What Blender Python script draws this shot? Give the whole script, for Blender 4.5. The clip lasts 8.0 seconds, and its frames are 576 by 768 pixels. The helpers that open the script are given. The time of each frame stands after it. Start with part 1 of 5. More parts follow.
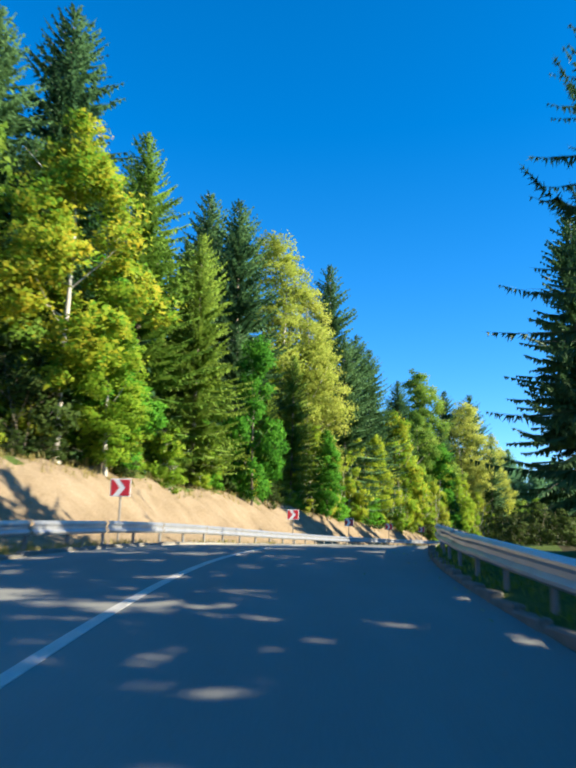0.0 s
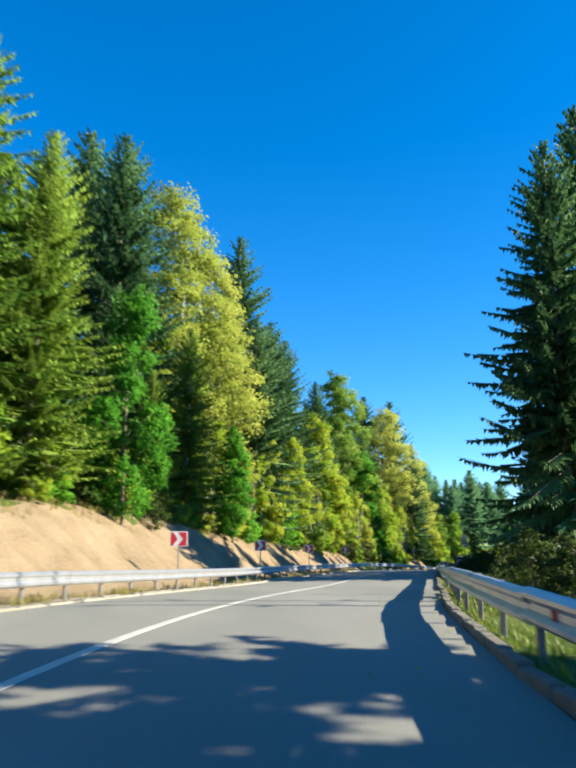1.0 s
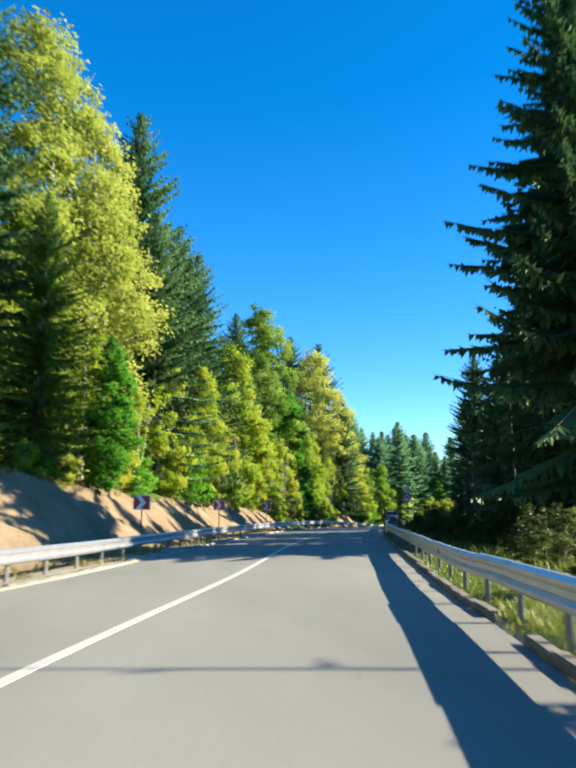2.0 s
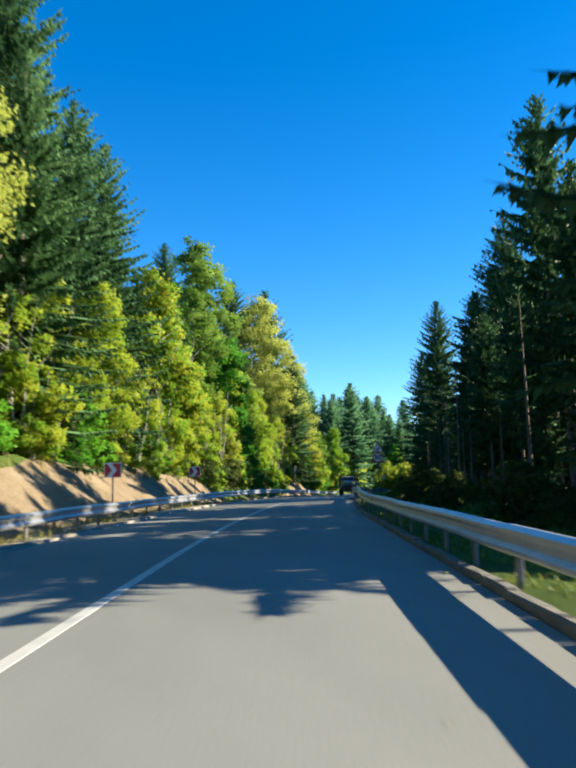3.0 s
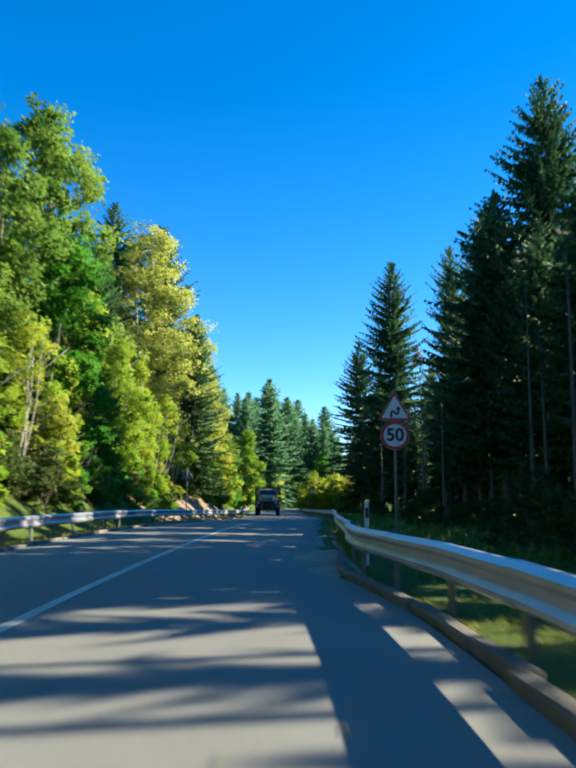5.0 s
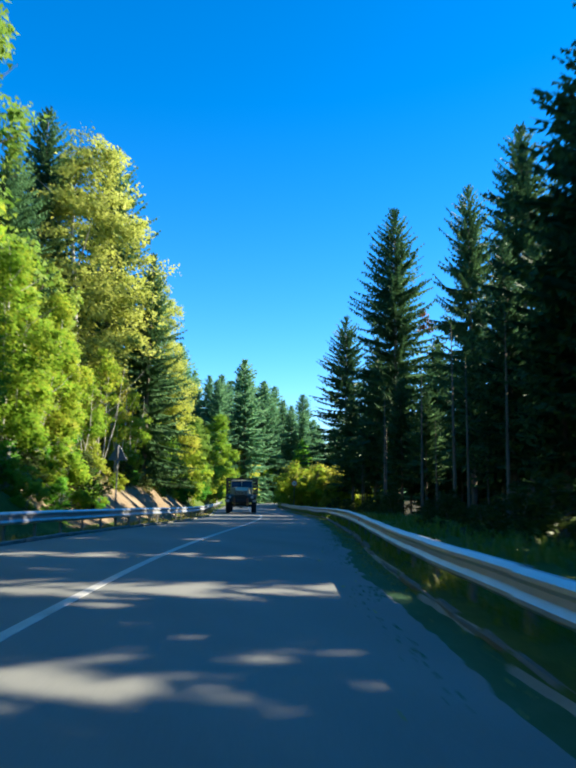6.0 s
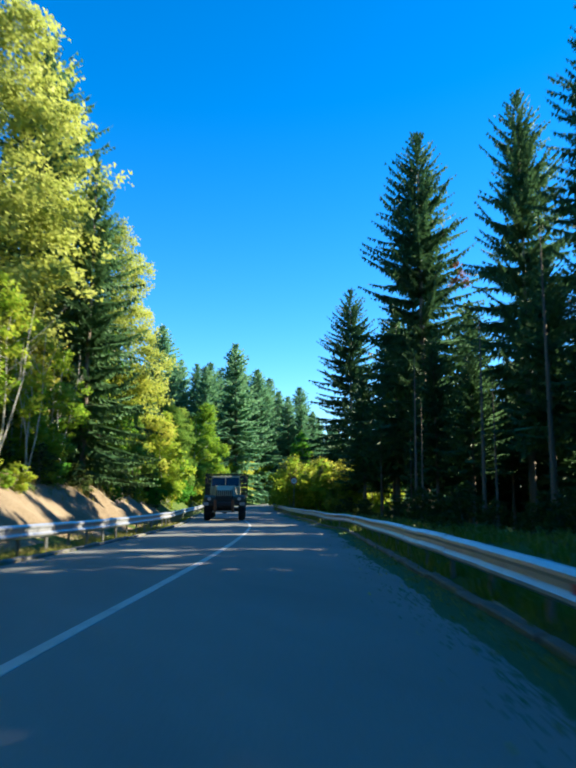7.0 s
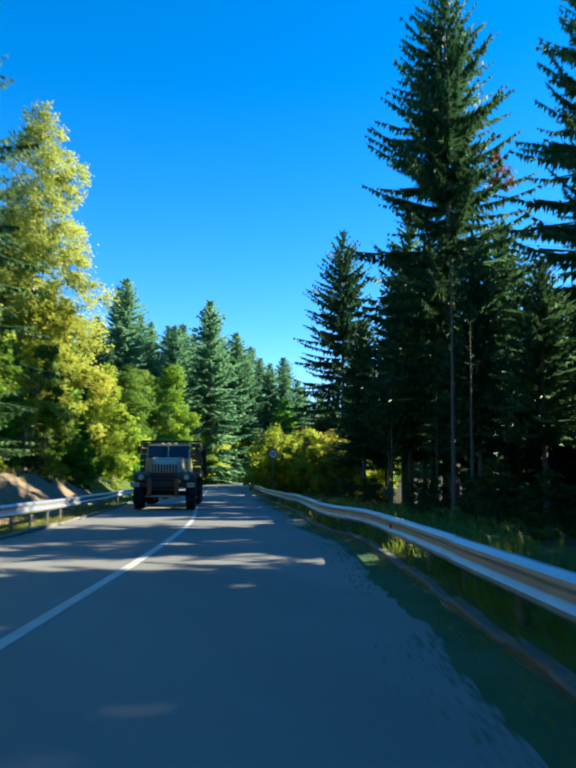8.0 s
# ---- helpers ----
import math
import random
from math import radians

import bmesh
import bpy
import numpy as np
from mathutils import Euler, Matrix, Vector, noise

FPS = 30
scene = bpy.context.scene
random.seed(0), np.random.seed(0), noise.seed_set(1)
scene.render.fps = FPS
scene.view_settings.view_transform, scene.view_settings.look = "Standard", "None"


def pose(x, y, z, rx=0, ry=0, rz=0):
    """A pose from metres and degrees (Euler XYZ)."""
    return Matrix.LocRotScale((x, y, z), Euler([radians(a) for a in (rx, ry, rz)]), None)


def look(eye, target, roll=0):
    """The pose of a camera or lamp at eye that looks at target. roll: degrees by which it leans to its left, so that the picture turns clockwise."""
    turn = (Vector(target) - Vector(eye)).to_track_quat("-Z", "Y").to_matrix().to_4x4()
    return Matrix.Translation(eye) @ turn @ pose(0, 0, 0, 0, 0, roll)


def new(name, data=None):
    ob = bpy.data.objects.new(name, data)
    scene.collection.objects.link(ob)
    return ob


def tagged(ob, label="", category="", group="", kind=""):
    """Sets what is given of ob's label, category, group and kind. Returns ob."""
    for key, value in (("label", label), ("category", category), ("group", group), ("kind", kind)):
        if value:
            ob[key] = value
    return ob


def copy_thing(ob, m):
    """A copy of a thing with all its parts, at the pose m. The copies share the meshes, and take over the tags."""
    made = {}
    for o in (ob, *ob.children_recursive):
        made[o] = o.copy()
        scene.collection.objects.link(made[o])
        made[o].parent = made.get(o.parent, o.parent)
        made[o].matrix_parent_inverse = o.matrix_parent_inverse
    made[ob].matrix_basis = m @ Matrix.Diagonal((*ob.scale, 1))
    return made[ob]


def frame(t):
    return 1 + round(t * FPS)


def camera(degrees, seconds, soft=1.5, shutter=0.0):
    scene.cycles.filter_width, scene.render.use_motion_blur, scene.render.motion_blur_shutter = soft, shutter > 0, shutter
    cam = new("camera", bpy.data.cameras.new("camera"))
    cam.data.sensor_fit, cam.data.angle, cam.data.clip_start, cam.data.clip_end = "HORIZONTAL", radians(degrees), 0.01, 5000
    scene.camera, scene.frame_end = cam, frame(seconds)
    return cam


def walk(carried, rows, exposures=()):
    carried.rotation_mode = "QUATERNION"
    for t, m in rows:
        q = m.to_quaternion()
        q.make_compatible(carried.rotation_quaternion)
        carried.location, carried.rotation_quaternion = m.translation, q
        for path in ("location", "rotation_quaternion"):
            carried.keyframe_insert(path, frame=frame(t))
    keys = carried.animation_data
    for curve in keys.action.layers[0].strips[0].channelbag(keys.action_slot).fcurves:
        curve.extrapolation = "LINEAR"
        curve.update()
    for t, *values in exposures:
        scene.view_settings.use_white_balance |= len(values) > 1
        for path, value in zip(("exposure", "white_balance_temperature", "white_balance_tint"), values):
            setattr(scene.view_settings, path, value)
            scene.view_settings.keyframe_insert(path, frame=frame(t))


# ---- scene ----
cam = camera(42.1, 8.0, soft=2.7, shutter=0.35)


def aim(x, y, z, yaw, pitch, roll):
    """A camera's pose: yaw to the left of +y, pitch up, roll to its left, in degrees."""
    a, b = radians(yaw), radians(pitch)
    eye = Vector((x, y, z))
    return look(eye, eye + Vector((-math.sin(a) * math.cos(b), math.cos(a) * math.cos(b), math.sin(b))), roll)


ROWS = [
    (0.0, 0.001, 0.000, 0.097, -0.01, 12.41, 1.00),
    (0.5, 0.329, 7.095, 0.599, -2.81, 13.92, 0.51),
    (1.0, 1.060, 13.998, 1.037, -6.95, 13.63, 0.07),
    (1.5, 2.348, 20.809, 1.378, -10.26, 11.21, -0.08),
    (2.0, 3.903, 27.715, 1.503, -12.78, 10.20, -0.18),
    (3.5, 10.386, 49.641, 1.555, -18.77, 7.05, -1.66),
    (4.0, 12.838, 57.341, 1.646, -20.92, 9.76, -1.72),
    (4.5, 15.526, 65.249, 1.681, -21.49, 9.10, 0.39),
    (5.0, 18.709, 73.177, 1.795, -23.44, 8.66, 0.25),
    (6.5, 28.321, 96.584, 1.779, -25.74, 8.07, 0.77),
    (7.0, 32.070, 104.194, 1.752, -25.77, 8.16, 0.09),
    (7.5, 36.068, 111.788, 1.725, -25.68, 6.71, -0.08),
    (8.0, 39.873, 119.224, 1.614, -26.97, 6.52, 0.32),
]
walk(cam, [(t, aim(*row)) for t, *row in ROWS], exposures=[
    (0.0, 1.27, 6500, 10), (1.5, 1.3, 6500, 10), (2.2, 1.4, 6600, 10), (3.5, 1.08, 6400, 10), (5.0, 1.3, 6350, 10), (6.5, 1.4, 6250, 10), (8.0, 1.42, 6250, 10)])

# ---- light ----
SUN_UP, SUN_SIDE = radians(28), radians(-15)     # height over the horizon; turn from +x towards +y
TO_SUN = Vector((math.cos(SUN_UP) * math.cos(SUN_SIDE), math.cos(SUN_UP) * math.sin(SUN_SIDE), math.sin(SUN_UP)))
world = bpy.data.worlds.new("sky")
scene.world = world
world.use_nodes = True
wn, wl = world.node_tree.nodes, world.node_tree.links
wn.clear()
sky = wn.new("ShaderNodeTexSky")
sky.sky_type, sky.sun_disc = "NISHITA", False
sky.sun_elevation, sky.sun_rotation = SUN_UP, math.pi / 2 - SUN_SIDE
sky.altitude, sky.air_density, sky.dust_density, sky.ozone_density = 900, 0.9, 0.15, 3.0
hue = wn.new("ShaderNodeHueSaturation")
hue.inputs["Hue"].default_value, hue.inputs["Saturation"].default_value = 0.501, 1.38
back = wn.new("ShaderNodeBackground")
back.inputs["Strength"].default_value = 0.125
wout = wn.new("ShaderNodeOutputWorld")
wl.new(sky.outputs["Color"], hue.inputs["Color"])
wl.new(hue.outputs["Color"], back.inputs["Color"])
wl.new(back.outputs["Background"], wout.inputs["Surface"])
lamp = bpy.data.lights.new("sun", "SUN")
lamp.energy, lamp.angle, lamp.color = 5.8, radians(0.5), (1.0, 0.875, 0.65)
sun = new("sun", lamp)
sun.matrix_world = look(TO_SUN * 300, (0, 0, 0))


# ---- materials ----
def ramp_node(nt, stops):
    r = nt.nodes.new("ShaderNodeValToRGB")
    while len(r.color_ramp.elements) < len(stops):
        r.color_ramp.elements.new(0.5)
    for e, (p, c) in zip(r.color_ramp.elements, stops):
        e.position, e.color = p, (*c, 1)
    return r


def noise_node(nt, scale, detail=4, rough=0.6, space="Object", stretch=None):
    co = nt.nodes.new("ShaderNodeTexCoord")
    n = nt.nodes.new("ShaderNodeTexNoise")
    n.inputs["Scale"].default_value, n.inputs["Detail"].default_value, n.inputs["Roughness"].default_value = scale, detail, rough
    if stretch:
        m = nt.nodes.new("ShaderNodeMapping")
        m.inputs["Scale"].default_value = stretch
        nt.links.new(co.outputs[space], m.inputs["Vector"])
        nt.links.new(m.outputs["Vector"], n.inputs["Vector"])
    else:
        nt.links.new(co.outputs[space], n.inputs["Vector"])
    return n


def surface(name, coarse, fine, stops, rough=0.8, metal=0.0, bump=0.3, bump_dist=0.02, stretch=None, spec=0.5):
    """A rough solid surface: two noises, one broad and one fine, pick the colour along stops; the fine one gives relief."""
    mat = bpy.data.materials.new(name)
    mat.use_nodes = True
    nt = mat.node_tree
    p = nt.nodes["Principled BSDF"]
    p.inputs["Roughness"].default_value, p.inputs["Metallic"].default_value = rough, metal
    p.inputs["Specular IOR Level"].default_value = spec
    a, b = noise_node(nt, coarse, 3, stretch=stretch), noise_node(nt, fine, 5, 0.7)
    mix = nt.nodes.new("ShaderNodeMath")
    mix.operation = "MULTIPLY_ADD"
    mix.inputs[1].default_value = 0.5
    half = nt.nodes.new("ShaderNodeMath")
    half.operation = "MULTIPLY"
    half.inputs[1].default_value = 0.5
    nt.links.new(b.outputs["Fac"], half.inputs[0])
    nt.links.new(a.outputs["Fac"], mix.inputs[0])
    nt.links.new(half.outputs[0], mix.inputs[2])
    r = ramp_node(nt, stops)
    nt.links.new(mix.outputs[0], r.inputs["Fac"])
    nt.links.new(r.outputs["Color"], p.inputs["Base Color"])
    if bump:
        bm_ = nt.nodes.new("ShaderNodeBump")
        bm_.inputs["Strength"].default_value, bm_.inputs["Distance"].default_value = bump, bump_dist
        nt.links.new(b.outputs["Fac"], bm_.inputs["Height"])
        nt.links.new(bm_.outputs["Normal"], p.inputs["Normal"])
    return mat


def foliage(name, stops, glow=0.35, gloss=0.06):
    """Leaves or needles: each island has its own tint along stops, each tree a shift of its own; light shines through."""
    mat = bpy.data.materials.new(name)
    mat.use_nodes = True
    nt = mat.node_tree
    nt.nodes.clear()
    out = nt.nodes.new("ShaderNodeOutputMaterial")
    geo, info = nt.nodes.new("ShaderNodeNewGeometry"), nt.nodes.new("ShaderNodeObjectInfo")
    n = noise_node(nt, 0.35, 3)
    add = nt.nodes.new("ShaderNodeMath")
    add.operation = "MULTIPLY_ADD"
    add.inputs[1].default_value = 0.3
    nt.links.new(geo.outputs["Random Per Island"], add.inputs[0])
    sub = nt.nodes.new("ShaderNodeMath")
    sub.operation = "MULTIPLY_ADD"
    sub.inputs[1].default_value = 0.3
    nt.links.new(info.outputs["Random"], sub.inputs[0])
    sc = nt.nodes.new("ShaderNodeMath")
    sc.operation = "MULTIPLY"
    sc.inputs[1].default_value = 0.6
    nt.links.new(n.outputs["Fac"], sc.inputs[0])
    nt.links.new(sc.outputs[0], sub.inputs[2])
    nt.links.new(sub.outputs[0], add.inputs[2])
    r = ramp_node(nt, stops)
    nt.links.new(add.outputs[0], r.inputs["Fac"])
    d, t, m = nt.nodes.new("ShaderNodeBsdfDiffuse"), nt.nodes.new("ShaderNodeBsdfTranslucent"), nt.nodes.new("ShaderNodeMixShader")
    m.inputs[0].default_value = glow
    nt.links.new(r.outputs["Color"], d.inputs["Color"])
    nt.links.new(r.outputs["Color"], t.inputs["Color"])
    nt.links.new(d.outputs[0], m.inputs[1])
    nt.links.new(t.outputs[0], m.inputs[2])
    g, m2, fr = nt.nodes.new("ShaderNodeBsdfGlossy"), nt.nodes.new("ShaderNodeMixShader"), nt.nodes.new("ShaderNodeFresnel")
    g.inputs["Roughness"].default_value = 0.55
    k = nt.nodes.new("ShaderNodeMath")
    k.operation = "MULTIPLY"
    k.inputs[1].default_value = gloss
    nt.links.new(fr.outputs[0], k.inputs[0])
    nt.links.new(k.outputs[0], m2.inputs[0])
    nt.links.new(m.outputs[0], m2.inputs[1])
    nt.links.new(g.outputs[0], m2.inputs[2])
    nt.links.new(m2.outputs[0], out.inputs["Surface"])
    return mat


def paint(name, colour, rough=0.5, metal=0.0, wear=0.12, spec=0.5):
    c = Vector(colour)
    return surface(name, 2.5, 40, [(0.25, tuple(c * (1 - 2 * wear))), (0.5, tuple(c)), (0.75, tuple(c * (1 + wear)))], rough, metal, 0.08, 0.004, spec=spec)


ASPHALT = surface("asphalt", 0.35, 55, [(0.28, (0.148, 0.155, 0.145)), (0.5, (0.21, 0.217, 0.20)), (0.72, (0.285, 0.285, 0.26))], 0.85, 0, 0.5, 0.006, stretch=(1, 0.3, 1), spec=0.35)
LINE = surface("line_paint", 3, 60, [(0.3, (0.26, 0.26, 0.24)), (0.45, (0.46, 0.46, 0.43)), (0.7, (0.60, 0.60, 0.56))], 0.6, 0, 0.2, 0.004)
CONCRETE = surface("concrete", 1.5, 30, [(0.25, (0.06, 0.06, 0.05)), (0.5, (0.15, 0.145, 0.125)), (0.75, (0.30, 0.285, 0.25))], 0.9, 0, 0.5, 0.01)
STEEL = surface("galvanised_steel", 2.0, 45, [(0.25, (0.36, 0.38, 0.40)), (0.5, (0.52, 0.54, 0.56)), (0.75, (0.66, 0.67, 0.68))], 0.42, 0.75, 0.06, 0.003, stretch=(1, 1, 0.3))
DIRT = surface("cut_clay", 0.6, 9, [(0.28, (0.095, 0.07, 0.042)), (0.45, (0.22, 0.168, 0.105)), (0.6, (0.28, 0.22, 0.145)), (0.78, (0.36, 0.29, 0.205))], 0.95, 0, 0.9, 0.08, spec=0.2)
GRAVEL = surface("gravel", 0.8, 22, [(0.25, (0.16, 0.14, 0.10)), (0.5, (0.33, 0.30, 0.24)), (0.75, (0.52, 0.49, 0.42))], 0.95, 0, 0.8, 0.03, spec=0.2)
TURF = surface("turf", 0.5, 12, [(0.25, (0.035, 0.055, 0.012)), (0.5, (0.075, 0.12, 0.025)), (0.75, (0.16, 0.19, 0.05))], 0.95, 0, 0.9, 0.06, spec=0.15)
MOSS = surface("moss", 1.2, 16, [(0.25, (0.03, 0.085, 0.035)), (0.5, (0.055, 0.13, 0.055)), (0.75, (0.10, 0.16, 0.09))], 0.95, 0, 0.9, 0.03, spec=0.15)
FOREST = surface("forest_floor", 0.4, 8, [(0.25, (0.02, 0.022, 0.01)), (0.5, (0.05, 0.045, 0.02)), (0.75, (0.10, 0.085, 0.04))], 0.95, 0, 0.9, 0.08, spec=0.15)
BARK = surface("spruce_bark", 1.2, 14, [(0.25, (0.08, 0.065, 0.052)), (0.5, (0.19, 0.16, 0.13)), (0.75, (0.32, 0.27, 0.225))], 0.95, 0, 0.9, 0.04, stretch=(1, 1, 0.2), spec=0.2)
PALE_BARK = surface("pale_bark", 2.0, 10, [(0.3, (0.12, 0.10, 0.085)), (0.45, (0.40, 0.38, 0.34)), (0.75, (0.58, 0.56, 0.51))], 0.85, 0, 0.5, 0.02, spec=0.3)
NEEDLES = foliage("spruce_needles", [(0.2, (0.022, 0.062, 0.026)), (0.5, (0.050, 0.122, 0.050)), (0.8, (0.095, 0.190, 0.072))], 0.25)
# spruce needles with distance haze painted in: paler, brighter and more see-through
NEEDLES_HAZED = foliage("hazed_spruce_needles", [(0.2, (0.07, 0.19, 0.10)), (0.5, (0.14, 0.31, 0.16)), (0.8, (0.24, 0.42, 0.21))], 0.5)
NEEDLES_LIGHT = foliage("light_needles", [(0.2, (0.055, 0.135, 0.020)), (0.5, (0.115, 0.225, 0.032)), (0.8, (0.20, 0.30, 0.045))], 0.3)
TURNING = foliage("turning_leaves", [(0.25, (0.045, 0.17, 0.018)), (0.45, (0.13, 0.29, 0.025)), (0.62, (0.31, 0.38, 0.03)), (0.8, (0.46, 0.38, 0.035))], 0.5)
LARCH = foliage("larch_needles", [(0.2, (0.17, 0.24, 0.035)), (0.5, (0.30, 0.37, 0.058)), (0.8, (0.42, 0.46, 0.10))], 0.5)
LEAF_GREEN = foliage("green_leaves", [(0.2, (0.026, 0.12, 0.014)), (0.5, (0.065, 0.24, 0.02)), (0.8, (0.15, 0.37, 0.03))], 0.45)
LEAF_OLIVE = foliage("olive_leaves", [(0.2, (0.06, 0.15, 0.02)), (0.5, (0.14, 0.26, 0.035)), (0.8, (0.30, 0.38, 0.06))], 0.5)
LEAF_LIME = foliage("yellow_green_leaves", [(0.2, (0.09, 0.22, 0.018)), (0.5, (0.20, 0.36, 0.028)), (0.8, (0.42, 0.46, 0.045))], 0.6)
LEAF_YELLOW = foliage("yellow_leaves", [(0.2, (0.17, 0.27, 0.03)), (0.5, (0.30, 0.37, 0.04)), (0.8, (0.46, 0.43, 0.07))], 0.55)
DEAD = foliage("dead_needles", [(0.2, (0.10, 0.045, 0.025)), (0.5, (0.20, 0.095, 0.055)), (0.8, (0.30, 0.16, 0.09))], 0.3)
LEAF_DARK = foliage("dark_leaves", [(0.2, (0.02, 0.04, 0.01)), (0.5, (0.04, 0.075, 0.016)), (0.8, (0.085, 0.12, 0.03))], 0.35)
BLADES = foliage("grass_blades", [(0.2, (0.06, 0.13, 0.012)), (0.5, (0.13, 0.22, 0.022)), (0.8, (0.28, 0.29, 0.06))], 0.4)
DRY_BLADES = foliage("dry_grass", [(0.2, (0.13, 0.16, 0.03)), (0.5, (0.27, 0.25, 0.07)), (0.8, (0.40, 0.32, 0.13))], 0.4)
RED = paint("sign_red", (0.55, 0.02, 0.03), 0.4)
WHITE = paint("sign_white", (0.78, 0.78, 0.76), 0.4)
BLACK = paint("sign_black", (0.02, 0.02, 0.022), 0.5)
GREY_BACK = paint("sign_back", (0.16, 0.17, 0.18), 0.55, 0.4)
POST_GREY = paint("post_grey", (0.20, 0.205, 0.20), 0.6, 0.3)


# ---- the road's line ----
def spline(ys, vs):
    """A natural cubic through (y, v); straight beyond its ends. Returns a function of y."""
    n, h = len(ys), np.diff(ys)
    a, r = np.zeros((n, n)), np.zeros((n, n))
    a[0, 0] = a[-1, -1] = 1
    for i in range(1, n - 1):
        a[i, i - 1], a[i, i], a[i, i + 1] = h[i - 1], 2 * (h[i - 1] + h[i]), h[i]
        r[i, i - 1], r[i, i], r[i, i + 1] = 6 / h[i - 1], -6 / h[i - 1] - 6 / h[i], 6 / h[i]
    v = np.array(vs, float)
    m = np.linalg.solve(a, r @ v)

    def at(y):
        if y < ys[0] or y > ys[-1]:
            e = ys[0] if y < ys[0] else ys[-1]
            inside = e + (0.01 if y < ys[0] else -0.01)
            return at(e) + (at(e) - at(inside)) / (e - inside) * (y - e)
        i = max(0, min(n - 2, int(np.searchsorted(ys, y)) - 1))
        p, q = ys[i + 1] - y, y - ys[i]
        return float(m[i] * p**3 / (6 * h[i]) + m[i + 1] * q**3 / (6 * h[i]) + (v[i] / h[i] - m[i] * h[i] / 6) * p + (v[i + 1] / h[i] - m[i + 1] * h[i] / 6) * q)

    return at


ALONG = [-6, 4, 14, 24, 34, 44, 56, 68, 80, 92, 104, 116, 128, 142, 160, 180, 200, 225, 260]
mid_x = spline(ALONG, [-1.766, -1.792, -1.392, 0.35, 3.111, 6.359, 10.121, 14.155, 18.927, 24.024, 29.489, 35.833, 41.748, 48.042, 54.8, 62.9, 71.2, 86.0, 114.0])
mid_z = spline(ALONG, [-1.581, -0.851, -0.195, 0.187, 0.275, 0.271, 0.375, 0.458, 0.621, 0.582, 0.511, 0.408, 0.17, -0.059, -0.32, -0.5, -0.6, -0.7, -0.8])
fall = spline(ALONG, [0.003, 0.005, 0.007, -0.002, -0.008, -0.006, -0.012, -0.007, -0.018, 0.005, 0.015, -0.002, -0.003, 0.001, 0.0, 0.0, 0.0, 0.0, 0.0])
KERB_Y = [-6, 14, 24, 29, 33, 37, 41, 46, 56, 64, 70, 75, 79, 82, 84, 86.5, 90, 96, 104, 111, 117, 123, 129, 135, 138.5, 142, 148, 160, 260]
KERB_W = [4.12, 4.15, 4.14, 4.11, 4.24, 4.24, 4.12, 4.12, 4.13, 4.20, 3.98, 3.80, 3.82, 3.66, 3.28, 3.38, 3.73, 4.03, 4.20, 4.08, 3.74, 3.78, 3.96, 4.14, 3.60, 3.60, 4.08, 4.28, 4.28]


def kerb_w(y):
    """The kerb's distance from the road's middle: it runs unevenly, with a jog towards the asphalt here and there."""
    return sum(float(np.interp(y + d, KERB_Y, KERB_W)) for d in (-1.2, -0.4, 0.4, 1.2)) / 4


RAIL_L = 4.45


def heading(y):
    """Unit vectors along the road and to its right."""
    d = mid_x(y + 0.5) - mid_x(y - 0.5)
    k = math.sqrt(1 + d * d)
    return Vector((d / k, 1 / k, 0)), Vector((1 / k, -d / k, 0))


def road_z(y):
    if y < -30:
        return mid_z(-6) - 1.6
    if y < -6:
        return mid_z(-6) + (y + 6) / 15
    return mid_z(min(y, 255)) - max(0, y - 255) * 0.004


def on_road(y, w, h=0.0):
    """The point w metres to the right of the centre line, h above the road."""
    along, right = heading(y)
    p = Vector((mid_x(y), y, 0)) + right * w
    p.z = road_z(y) - fall(max(-6, min(y, 255))) * max(-8, min(w, 8)) + h
    return p


BANK_Y = [-60, 10, 30, 45, 60, 85, 105, 120, 135, 150, 175, 400]
BANK_H = [2.6, 2.9, 3.1, 3.1, 2.9, 2.1, 1.6, 2.0, 2.3, 2.1, 1.2, 0.6]


def smooth(a, b, x):
    t = max(0.0, min(1.0, (x - a) / (b - a)))
    return t * t * (3 - 2 * t)


